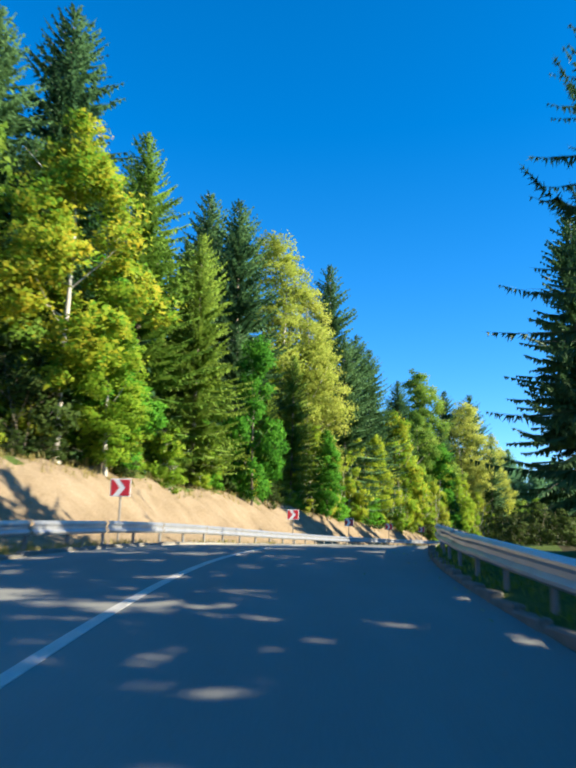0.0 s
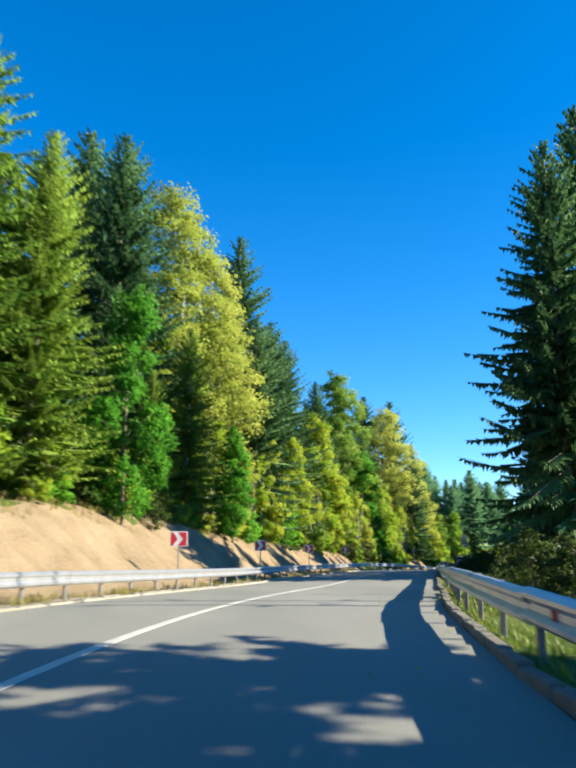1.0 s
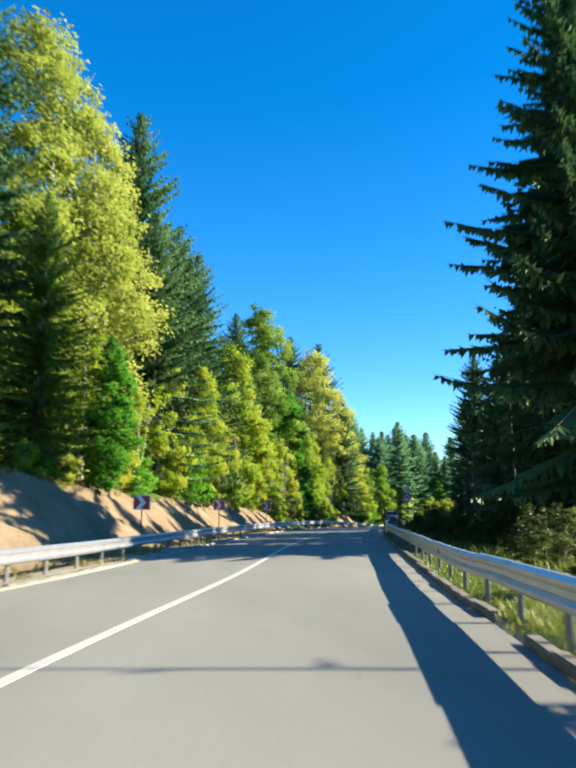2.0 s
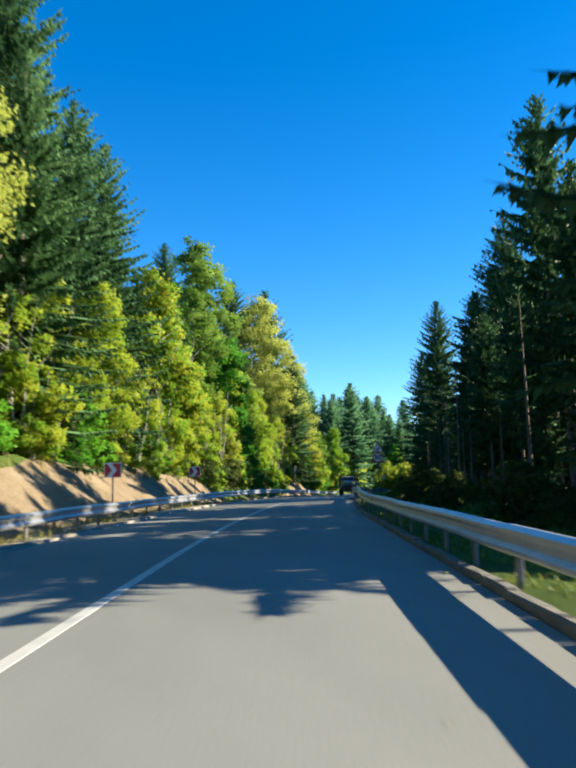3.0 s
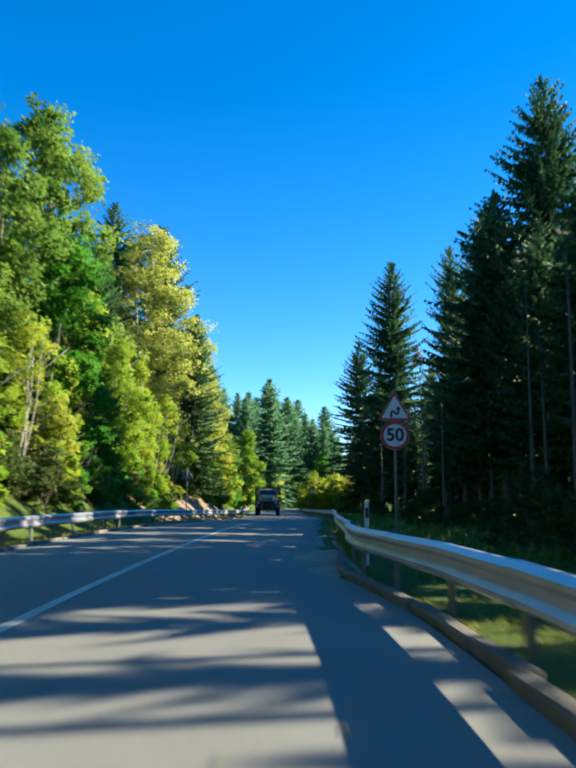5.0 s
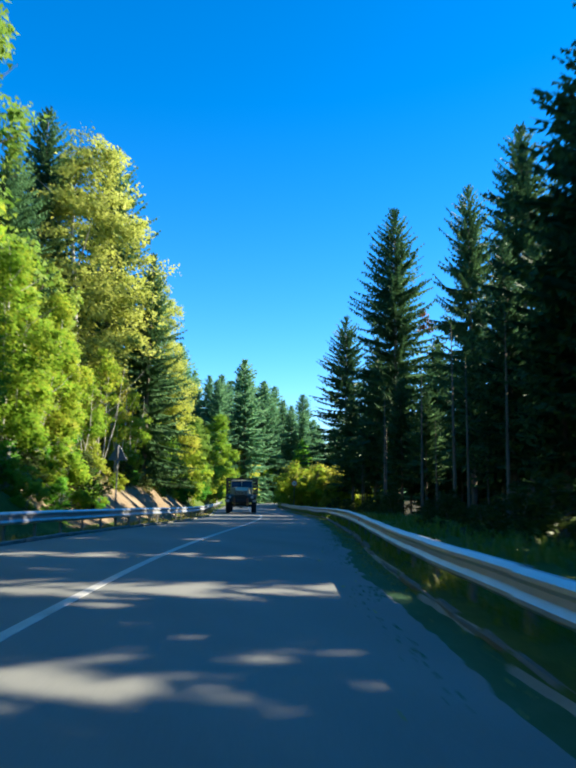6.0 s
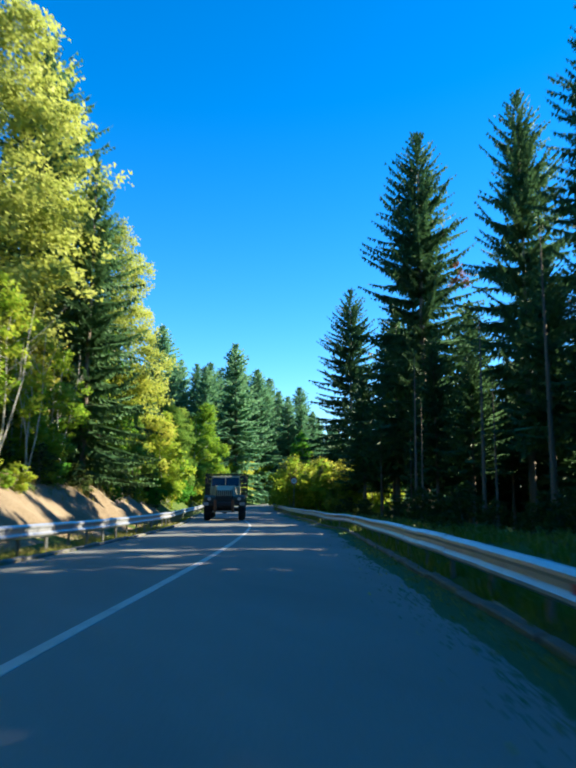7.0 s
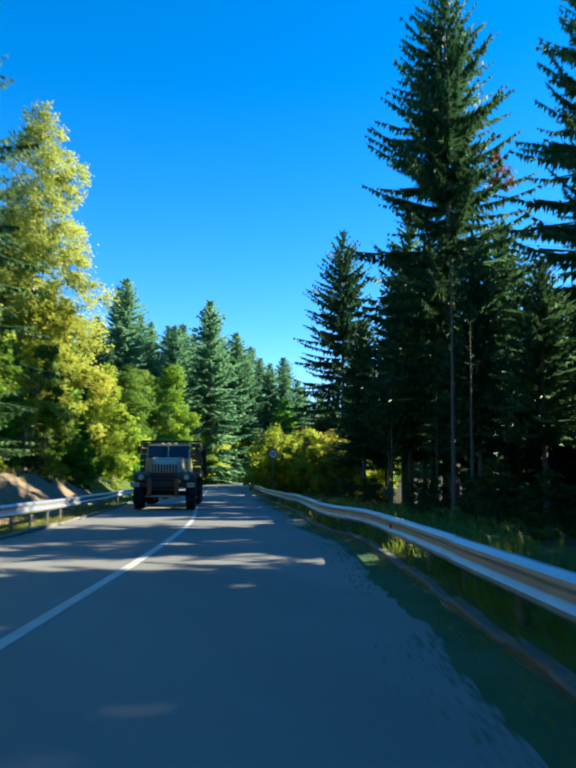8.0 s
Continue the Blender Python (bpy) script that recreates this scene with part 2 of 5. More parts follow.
def ground_h(u, y):
    """The ground's height over the road at u metres to its right (left: minus)."""
    n = noise.noise(Vector((u * 0.35, y * 0.35, 3.1))) * 0.25 + noise.noise(Vector((u * 1.3, y * 1.3, 7.7))) * 0.09
    edge = kerb_w(max(-6, min(y, 200)))
    if -3.7 < u < edge + 0.05:
        return -0.15
    if u > 0:
        h = 0.08 * smooth(edge, edge + 0.3, u) - 0.9 * smooth(7, 16, u) + n * smooth(5.5, 9, u)
        return h + 0.03 * max(0, u - 30) * smooth(30, 60, u) if u < 300 else h + 8.1
    toe = 6.3 + noise.noise(Vector((0, y * 0.12, 9))) * 0.5
    hb = float(np.interp(y, BANK_Y, BANK_H)) * (1 + 0.22 * noise.noise(Vector((1.7, y * 0.16, 0))))
    top = toe + hb * 1.25
    a = -u
    gully = 0.35 * abs(noise.noise(Vector((0, y * 0.55, a * 0.05)))) * smooth(toe, toe + 1, a) * (1 - smooth(top - 0.6, top + 0.5, a))
    h = -0.06 * smooth(3.7, 5.0, a) - 0.12 * smooth(5.2, 6.0, a) + 0.15 * smooth(toe - 0.6, toe, a) + hb * smooth(toe - 0.3, top + 0.4, a) - gully
    h += 0.30 * max(0, min(a, 80) - top) * smooth(top, top + 6, a) + 0.12 * max(0, min(a, 300) - 80)
    rough = noise.noise(Vector((u * 0.9, y * 0.7, 4))) * 0.22 + noise.noise(Vector((u * 2.3, y * 1.9, 8))) * 0.10
    return h + n * smooth(6, 8, a) + rough * smooth(toe - 0.2, toe + 0.6, a)


def ground_at(x, y):
    """The ground's height at a place."""
    d = mid_x(y + 0.5) - mid_x(y - 0.5) if -6 < y < 260 else 0.0
    u = (x - far_mid(y)) / math.sqrt(1 + d * d)
    return road_z(y) + ground_h(u, y)


def far_mid(y):
    """The centre line's x, straight on beyond the stretch that is seen."""
    return mid_x(max(-6, min(y, 260)))


def spot(y, w):
    """The ground beside the road, w to the right of its middle."""
    along, right = heading(max(-6, min(y, 255)))
    x, yy = far_mid(y) + right.x * w, y + right.y * w
    return Vector((x, yy, ground_at(x, yy)))


# ---- mesh helpers ----
def mesh_of(name, verts, faces, mats, indices=None, shade=False):
    me = bpy.data.meshes.new(name)
    me.from_pydata(verts, [], faces)
    for m in mats if isinstance(mats, (list, tuple)) else [mats]:
        me.materials.append(m)
    if indices is not None:
        me.polygons.foreach_set("material_index", indices)
    if shade:
        me.polygons.foreach_set("use_smooth", [True] * len(me.polygons))
    me.update()
    return me


def leafy_mesh(name, tris, dirs, mats, indices=None, crisp=0.55):
    """A crown of single triangles (n, 3, 3), each shaded mainly along its own direction, as dense foliage is."""
    tris, d = np.array(tris, dtype=float), np.array(dirs, dtype=float)
    g = np.cross(tris[:, 1] - tris[:, 0], tris[:, 2] - tris[:, 0])
    g /= np.linalg.norm(g, axis=1)[:, None] + 1e-9
    back = (g * d).sum(1) < 0
    g[back] *= -1
    tris[back] = tris[back][:, ::-1]
    n = d + crisp * g
    n /= np.linalg.norm(n, axis=1)[:, None] + 1e-9
    k = len(tris)
    me = bpy.data.meshes.new(name)
    me.vertices.add(3 * k)
    me.vertices.foreach_set("co", tris.reshape(-1))
    me.loops.add(3 * k)
    me.loops.foreach_set("vertex_index", np.arange(3 * k, dtype=np.int32))
    me.polygons.add(k)
    me.polygons.foreach_set("loop_start", np.arange(0, 3 * k, 3, dtype=np.int32))
    for m in mats if isinstance(mats, (list, tuple)) else [mats]:
        me.materials.append(m)
    if indices is not None:
        me.polygons.foreach_set("material_index", np.array(indices, dtype=np.int32))
    me.update(calc_edges=True)
    me.polygons.foreach_set("use_smooth", [True] * k)
    me.normals_split_custom_set_from_vertices(np.repeat(n, 3, axis=0).tolist())
    return me


def part(name, me, parent, label="", m=None):
    """A mesh as one object under a thing or a part."""
    ob = new(name, me)
    ob.parent = parent
    if m is not None:
        ob.matrix_basis = m
    return tagged(ob, label) if label else ob


def box_bm(sx, sy, sz, bevel=0.0, at=(0, 0, 0), bm=None):
    """A bevelled block with its middle at a place, added to bm."""
    bm = bm or bmesh.new()
    made = bmesh.ops.create_cube(bm, size=1, matrix=Matrix.Translation(at) @ Matrix.Diagonal((sx, sy, sz, 1)))
    if bevel:
        vs = set(made["verts"])
        bmesh.ops.bevel(bm, geom=[e for e in bm.edges if e.verts[0] in vs and e.verts[1] in vs], offset=bevel, segments=1, affect="EDGES")
    return bm


def tube_bm(p, q, r0, r1, n=10, bm=None):
    """A round bar from p to q."""
    bm = bm or bmesh.new()
    d = Vector(q) - Vector(p)
    m = Matrix.Translation((Vector(p) + Vector(q)) / 2) @ d.to_track_quat("Z", "Y").to_matrix().to_4x4()
    bmesh.ops.create_cone(bm, cap_ends=True, segments=n, radius1=r0, radius2=r1, depth=d.length, matrix=m)
    return bm


def bm_mesh(name, bm, mat, shade=False):
    me = bpy.data.meshes.new(name)
    bmesh.ops.recalc_face_normals(bm, faces=bm.faces[:])
    bm.to_mesh(me)
    bm.free()
    me.materials.append(mat)
    if shade:
        me.polygons.foreach_set("use_smooth", [True] * len(me.polygons))
    return me


def strip(name, y0, y1, step, profile, mat, shade=False):
    """A band along the road: profile is a list of (w, h), or (w, h, 1) with w counted from the kerb."""
    n = int((y1 - y0) / step) + 1
    verts, faces, k = [], [], len(profile)
    for i in range(n):
        y = y0 + (y1 - y0) * i / (n - 1)
        verts += [on_road(y, w + (kerb_w(max(-6, y)) if kerb_side else 0), h) for w, h, *kerb_side in profile]
    for i in range(n - 1):
        for j in range(k - 1):
            faces.append((i * k + j, i * k + j + 1, (i + 1) * k + j + 1, (i + 1) * k + j))
    return mesh_of(name, verts, faces, mat, shade=shade)


# ---- ground ----
def build_ground():
    us = [-2200, -900, -400, -200, -110, -75, -55, -42, -34, -28, -24, -21, -18.5, -16.5] + list(np.arange(-15, -3.8, 0.45)) + [-3.71, -3.69, 0, 3.7, 3.95, 4.1, 4.25]
    us += list(np.arange(4.4, 9, 0.6)) + [10, 11.5, 13, 15, 17, 20, 24, 29, 35, 43, 55, 75, 110, 200, 400, 900, 2200]
    ys = [-2500, -900, -350, -150, -80, -50, -35, -24] + list(np.arange(-16, 20, 1.0)) + list(np.arange(20, 150, 0.6)) + list(np.arange(150, 230, 1.2)) + [233, 238, 245, 255, 265, 290, 330, 400, 520, 700, 1200, 2600]
    verts, faces, ids = [], [], []
    for y in ys:
        d = mid_x(y + 0.5) - mid_x(y - 0.5) if -6 < y < 260 else 0.0
        k = math.sqrt(1 + d * d)
        for u in us:
            ripple = noise.noise(Vector((u * 0.02, y * 0.02, 5))) * 2.0 * smooth(40, 120, abs(u))
            verts.append((far_mid(y) + u * k, y, road_z(y) + ground_h(u, y) + ripple))
    n = len(us)
    for i in range(len(ys) - 1):
        for j in range(n - 1):
            faces.append((i * n + j, i * n + j + 1, (i + 1) * n + j + 1, (i + 1) * n + j))
            u, y = (us[j] + us[j + 1]) / 2, ys[i]
            jag = noise.noise(Vector((u * 0.8, y * 0.45, 2))) * 0.9
            top = 6.3 + 1.25 * float(np.interp(y, BANK_Y, BANK_H)) + 0.1
            if -5.4 + 0.4 * jag < u < kerb_w(max(-6, min(y, 200))) + 0.1:
                ids.append(2 if u < -3.6 and y > 92 + 5 * jag else 1)
            elif -6.2 + 0.5 * jag < u <= 0:
                ids.append(2 if y > 96 + 4 * jag else 0)
            elif -top + jag < u <= 0:
                ids.append(2 if 98 + 4 * jag < y < 118 + 4 * jag or y > 170 else 0)
            elif -top - 2.2 + jag < u <= 0 or 0 < u < 8 + jag:
                ids.append(2)
            else:
                ids.append(3)
    ob = new("ground", mesh_of("ground", verts, faces, [DIRT, GRAVEL, TURF, FOREST], ids, True))
    tagged(ob, "grassy forest ground with a cut bank of pale clay beside the road", "ground", kind="structure")


build_ground()
road = new("road", strip("road", -40, 240, 0.8, [(-3.75, -0.25), (-3.72, -0.01), (-2.5, 0.012), (0, 0.02), (2.5, 0.012), (0.03, 0.0, 1), (0.04, -0.25, 1)], ASPHALT))
tagged(road, "worn grey asphalt two-lane road, bending through forest", "road", kind="structure")
stripe = new("centre_line", strip("centre_line", -40, 240, 0.8, [(-0.07, 0.022), (-0.065, 0.0265), (0.065, 0.0265), (0.07, 0.022)], LINE))
tagged(stripe, "solid white painted line along the road's middle", "road marking", kind="structure")


# ---- guard rails ----
def beam_mesh(length):
    """A W-shaped steel beam along y, its face towards -x, with its middle at the origin."""
    prof = [(0.015, 0.165), (-0.02, 0.162), (-0.075, 0.118), (-0.078, 0.080), (-0.025, 0.03), (-0.025, -0.03), (-0.078, -0.080), (-0.075, -0.118), (-0.02, -0.162), (0.015, -0.165)]
    verts, faces = [], []
    for y in (-length / 2, length / 2):
        verts += [(x, y, z) for x, z in prof] + [(x + 0.006, y, z) for x, z in prof]
    k = len(prof)
    for j in range(k - 1):
        faces += [(j, j + 1, 2 * k + j + 1, 2 * k + j), (k + j + 1, k + j, 3 * k + j, 3 * k + j + 1)]
    faces += [(0, 2 * k, 3 * k, k), (k - 1, 2 * k - 1, 4 * k - 1, 3 * k - 1)]
    return mesh_of("beam", verts, faces, STEEL)


def guard_rail(side, w, y0, y1, top):
    """A rail of overlapping beams on a post every two metres; side 1 stands right of the road and faces left."""
    rail = new("guard_rail")
    rail.location = on_road(y0, w)
    tagged(rail, "galvanised steel W-beam guard rail on short posts along the road", "guard rail", group="guard rails")
    beam = beam_mesh(2.05 if side > 0 else 4.06)
    span = 1 if side > 0 else 2
    bm = box_bm(0.06, 0.11, 1.0, 0.008, (0.075, 0, 0))
    box_bm(0.07, 0.09, 0.2, 0.006, (0.03, 0, 0.36), bm)
    post = bm_mesh("post", bm, POST_GREY)
    bolt = bm_mesh("bolt", tube_bm((-0.03, 0, 0), (0.0, 0, 0), 0.018, 0.018, 8), POST_GREY)
    reflector = bm_mesh("reflector", box_bm(0.03, 0.10, 0.09, 0.006), RED)
    inv = Matrix.Translation(-rail.location)
    y, n = y0, 0
    rng = random.Random(int(5 + side))
    while y < y1:
        along, right = heading(y)
        step = along.y * 2.0
        shift = (lambda v: kerb_w(max(-6, v)) if side > 0 else 0.0)
        p = on_road(y, w + shift(y))
        q = on_road(y + step * span, w + shift(y + step * span))
        sag = rng.uniform(-0.012, 0.012)
        face = math.atan2(-along.x, along.y) + (0 if side > 0 else math.pi)
        part("post", post, rail, m=inv @ Matrix.Translation(p + Vector((0, 0, top - 0.5 + sag))) @ Matrix.Rotation(face, 4, "Z") @ Matrix.Rotation(rng.uniform(-0.03, 0.03), 4, "Y"))
        if n % span == 0:
            mid, d = (p + q) / 2, q - p
            turn = math.atan2(-d.x, d.y) + (0 if side > 0 else math.pi)
            pitch = math.atan2(d.z, d.xy.length) * (1 if side > 0 else -1)
            if side > 0 and n % 12 == 4:
                part("reflector", reflector, rail, "small red reflector", m=inv @ Matrix.Translation(mid + Vector((0, 0, top - 0.155 + sag)) - right * 0.035) @ Matrix.Rotation(turn, 4, "Z"))
            b = part("beam", beam, rail, m=inv @ Matrix.Translation(mid + Vector((0, 0, top - 0.155 + sag)) - (0.004 * (n // span % 2)) * right) @ Matrix.Rotation(turn, 4, "Z") @ Matrix.Rotation(pitch, 4, "X"))
        y += step
        n += 1
    return rail


guard_rail(1, 0.28, -12, 210, 0.69)
guard_rail(-1, -RAIL_L, -12, 200, 0.66)


# ---- trees ----
def trunk_geo(verts, faces, pts, radii, n=7):
    """A tapered stem through pts, added to verts and faces."""
    base = len(verts)
    for p, r in zip(pts, radii):
        for k in range(n):
            a = 2 * math.pi * k / n
            verts.append((p[0] + r * math.cos(a), p[1] + r * math.sin(a), p[2]))
    for i in range(len(pts) - 1):
        for k in range(n):
            faces.append((base + i * n + k, base + i * n + (k + 1) % n, base + (i + 1) * n + (k + 1) % n, base + (i + 1) * n + k))


def unit(v):
    return v / (np.linalg.norm(v, axis=-1)[..., None] + 1e-9)


def spruce_meshes(seed, h, reach, bare, gap, twig, droop=0.35, fine=1.0, leafless=0.0, count=6, boughs=True, plump=1.0):
    """Trunk and crown of a conifer h high: whorls of boughs from bare * h up, that rise towards the tip and sag below,
    each a flat fan of side twigs with more twigs hanging from it."""
    rng = np.random.default_rng(seed)
    tv, tf, parts, dirs = [], [], [], []
    lean = rng.uniform(-0.01, 0.01, 2)
    r = h * 0.0105
    trunk_geo(tv, tf, [(lean[0] * z, lean[1] * z, z) for z in (-0.6, 0.3, h * 0.25, h * 0.5, h * 0.75, h * 0.99)], [r * 1.35, r * 1.05, r * 0.82, r * 0.6, r * 0.33, 0.015])
    up = np.array((0.0, 0.0, 1.0))
    z = h * bare
    while z < h * 0.99:
        t = (h - z) / h
        q = min(1.0, t / (1 - bare))
        full = reach * q ** 0.70 * (1 - 0.22 * smooth(0.72, 1.0, q))
        turn = rng.uniform(0, 6.28)
        number = count if t > 0.1 else max(4, count - 2)
        for k in range(number):
            if rng.random() < leafless:
                continue
            a = turn + 6.283 * k / number + rng.uniform(-0.5, 0.5)
            L = max(0.35, full * rng.uniform(0.62, 1.14))
            out, across = np.array((math.cos(a), math.sin(a), 0.0)), np.array((-math.sin(a), math.cos(a), 0.0))
            slope = 0.70 * (1 - t) ** 2.2 - droop * rng.uniform(0.6, 1.35) * (0.1 + 1.15 * t) + rng.uniform(-0.06, 0.08)
            lift = rng.uniform(0.10, 0.34)
            z0 = z + rng.uniform(-0.4, 0.4) * min(1, 3 * t)
            base = np.array((lean[0] * z0, lean[1] * z0, z0))
            at = lambda s: base + np.multiply.outer(s * L, out) + np.multiply.outer(L * (slope * s + lift * s * s), up)
            if boughs and L > 1.2 and k % 2 == 0:
                trunk_geo(tv, tf, [tuple(at(np.array(0.0))), tuple(at(np.array(0.8)))], [0.03 + 0.008 * L, 0.008], 3)
            n = max(4, int(L / twig))
            s = 0.05 + 0.95 * (np.arange(n) + rng.random(n)) / n
            p = at(s)
            along = unit(out + up * (slope + 2 * lift * s)[:, None])
            size = (0.16 + 0.24 * np.minimum(L, 4.0) * (1.02 - s)) * rng.uniform(0.65, 1.3, n) * min(1.0, 0.55 + L / 6) * fine
            half = (0.05 + 0.10 * size) * fine * plump
            face = unit(out * 0.85 + up * 0.42)
            roll = rng.uniform(-0.35, 0.35)
            flat = across * math.cos(roll) + up * math.sin(roll)
            for sgn in (1.0, -1.0):
                d = unit(along * rng.uniform(0.45, 1.0, n)[:, None] + flat * (sgn * rng.uniform(0.55, 1.0, n))[:, None] - up * rng.uniform(-0.05, 0.42, n)[:, None])
                e = along * half[:, None]
                parts.append(np.stack([p - e, p + e, p + d * size[:, None]], 1))
                dirs.append(unit(face + across * (0.45 * sgn) + rng.normal(0, 0.12, (n, 3))))
            for reachdown in (0.75, 0.5):
                d = unit(along * rng.uniform(0.0, 0.6, n)[:, None] + flat * rng.uniform(-0.7, 0.7, n)[:, None] - up * rng.uniform(0.4, 1.0, n)[:, None])
                e = along * (half * 1.15)[:, None]
                parts.append(np.stack([p - e, p + e, p + d * (size * reachdown + 0.08 * fine)[:, None]], 1))
                dirs.append(unit(out + across * rng.uniform(-0.45, 0.45, n)[:, None]))
            tip, e = at(np.array((0.72, 1.06))), flat * (0.09 * fine * plump)
            parts.append(np.stack([tip[0] - e, tip[0] + e, tip[1]])[None])
            dirs.append(face[None])
            mid, foot, e = at(np.array(0.62)), at(np.array(0.02)), flat * ((0.07 + 0.05 * L) * fine * plump)
            parts.append(np.stack([mid - e, mid + e, foot])[None])
            dirs.append(face[None])
        z += gap * (0.42 + 0.7 * min(1, t * 2)) * rng.uniform(0.8, 1.2)
    for k in range(6):
        a = k * 1.05
        e, foot = np.array((-math.sin(a), math.cos(a), 0)) * 0.08, np.array((lean[0] * h, lean[1] * h, h * 0.965))
        parts.append(np.stack([foot - e, foot + e, foot + unit(np.array((0.25 * math.cos(a), 0.25 * math.sin(a), 1.0))) * (0.038 * h)])[None])
        dirs.append(unit(np.array((math.cos(a), math.sin(a), 0.3)))[None])
    return tv, tf, np.concatenate(parts), np.concatenate(dirs)


def broadleaf_meshes(seed, h, reach, bare, clumps, leaf, stems=1, spire=0.6, per=26, lean=1.0, lobes=22, size=0.38):
    """Trunk with limbs and a crown of uneven lobes, each a shell of leaf clumps, with gaps between them."""
    rng = np.random.default_rng(seed)
    tv, tf = [], []
    for s in range(stems):
        a = rng.uniform(0, 6.28)
        tilt = (rng.uniform(0.02, 0.06) if stems == 1 else rng.uniform(0.08, 0.28)) * lean
        top = h * rng.uniform(0.8, 0.95)
        dirx, diry = math.cos(a) * tilt, math.sin(a) * tilt
        r = h * 0.009 / math.sqrt(stems)
        trunk_geo(tv, tf, [(dirx * z + 0.12 * math.sin(z * 0.9 + s), diry * z + 0.12 * math.cos(z * 0.7 + s), z) for z in (-0.4, 0.4, top * 0.3, top * 0.55, top * 0.8, top)], [r * 1.3, r, r * 0.8, r * 0.6, r * 0.35, 0.012], 6)
        for k in range(max(3, int(9 / stems))):
            z = top * rng.uniform(max(0.2, bare), 0.9)
            b = rng.uniform(0, 6.28)
            t = (z / h - bare) / (1 - bare)
            L = reach * rng.uniform(0.5, 0.9) * max(0.3, 1 - abs(t - 0.35))
            p = Vector((dirx * z, diry * z, z))
            q = p + Vector((math.cos(b) * L, math.sin(b) * L, L * rng.uniform(0.5, 1.0)))
            trunk_geo(tv, tf, [p, p.lerp(q, 0.5) + Vector((0, 0, -0.1)), q], [0.3 * r + 0.02, 0.2 * r + 0.012, 0.008], 4)
    heart, big = [], []
    for k in range(lobes):
        t = ((k + rng.random()) / lobes) ** 0.9
        prof = smooth(-0.15, 0.25, t) * (1 - max(0, t - 0.3) / 0.7) ** spire * reach
        a, rr = 2.4 * k + rng.uniform(-0.5, 0.5), rng.uniform(0.30, 0.78)
        heart.append((math.cos(a) * prof * rr, math.sin(a) * prof * rr, h * (bare + (0.97 - bare) * t)))
        big.append(reach * size * rng.uniform(0.7, 1.2) * (0.45 + 0.55 * prof / reach))
    heart, big = np.array(heart), np.array(big)
    pick = rng.choice(lobes, clumps, p=big ** 2 / (big ** 2).sum())
    d = unit(rng.normal(0, 1, (clumps, 3)) + (0, 0, 0.25))
    mid = heart[pick] + d * (big[pick] * rng.uniform(0.45, 1.0, clumps) ** 0.7)[:, None] * (1, 1, 0.85)
    mid[:, 2] = np.maximum(mid[:, 2], h * bare * 0.6 + 0.15)
    axis = unit(mid * (1, 1, 0) + (0, 0, 1e-3)) + np.stack([0 * d[:, 0], 0 * d[:, 0], 0.2 + 0.5 * mid[:, 2] / h], 1)
    spread = rng.uniform(0.22, 0.50, clumps) * (0.5 + reach / 5)
    v = np.clip(rng.normal(0, 0.5, (clumps, per, 3)), -0.95, 0.95) * spread[:, None, None] * (1, 1, 0.75)
    q = (mid[:, None] + v).reshape(-1, 3)
    n = len(q)
    way = unit(rng.uniform(-1, 1, (n, 3)) - (0, 0, 0.35))
    side = unit(np.cross(way, rng.uniform(-1, 1, (n, 3))))
    L = (leaf * rng.uniform(0.65, 1.35, n))[:, None]
    tris = np.stack([q - side * L * 0.38, q + side * L * 0.38, q + way * L], 1)
    dirs = unit((axis * 0.55 + d * 0.75)[:, None] + v * (0.5 / spread)[:, None, None]).reshape(-1, 3)
    return tv, tf, tris, dirs


TREES = {}


def tree(key, x, y, h, turn=None, wide=1.0, z=None):
    """Stands a tree of a kind at a place, h high: built once, then copied with its parts."""
    kind = TREES[key]
    base = ground_at(x, y) if z is None else z
    if turn is None:
        turn = (x * 37 + y * 91) % 360
    s = h / kind["h"]
    m = Matrix.Translation((x, y, base - 0.1)) @ Matrix.Rotation(radians(turn), 4, "Z") @ Matrix.Diagonal((s * wide, s * wide, s, 1))
    if "ob" in kind:
        k = kind["ob"].scale
        return copy_thing(kind["ob"], m @ Matrix.Diagonal((1 / k.x, 1 / k.y, 1 / k.z, 1)))
    tv, tf, tris, dirs = kind["make"]()
    ob = new(kind["name"])
    part("trunk", mesh_of("trunk", tv, tf, kind["bark"], shade=True), ob, kind.get("trunk_label", ""))
    part("crown", leafy_mesh("crown", tris, dirs, kind["leaves"], crisp=kind.get("crisp", 0.6)), ob)
    ob.matrix_basis = m
    tagged(ob, kind["label"], kind["cat"], kind["group"])
    kind["ob"] = ob
    return ob


def add_kind(key, name, h, bark, leaves, label, cat, group, make, **kw):
    TREES[key] = dict(name=name, h=h, bark=bark, leaves=leaves, label=label, cat=cat, group=group, make=make, **kw)


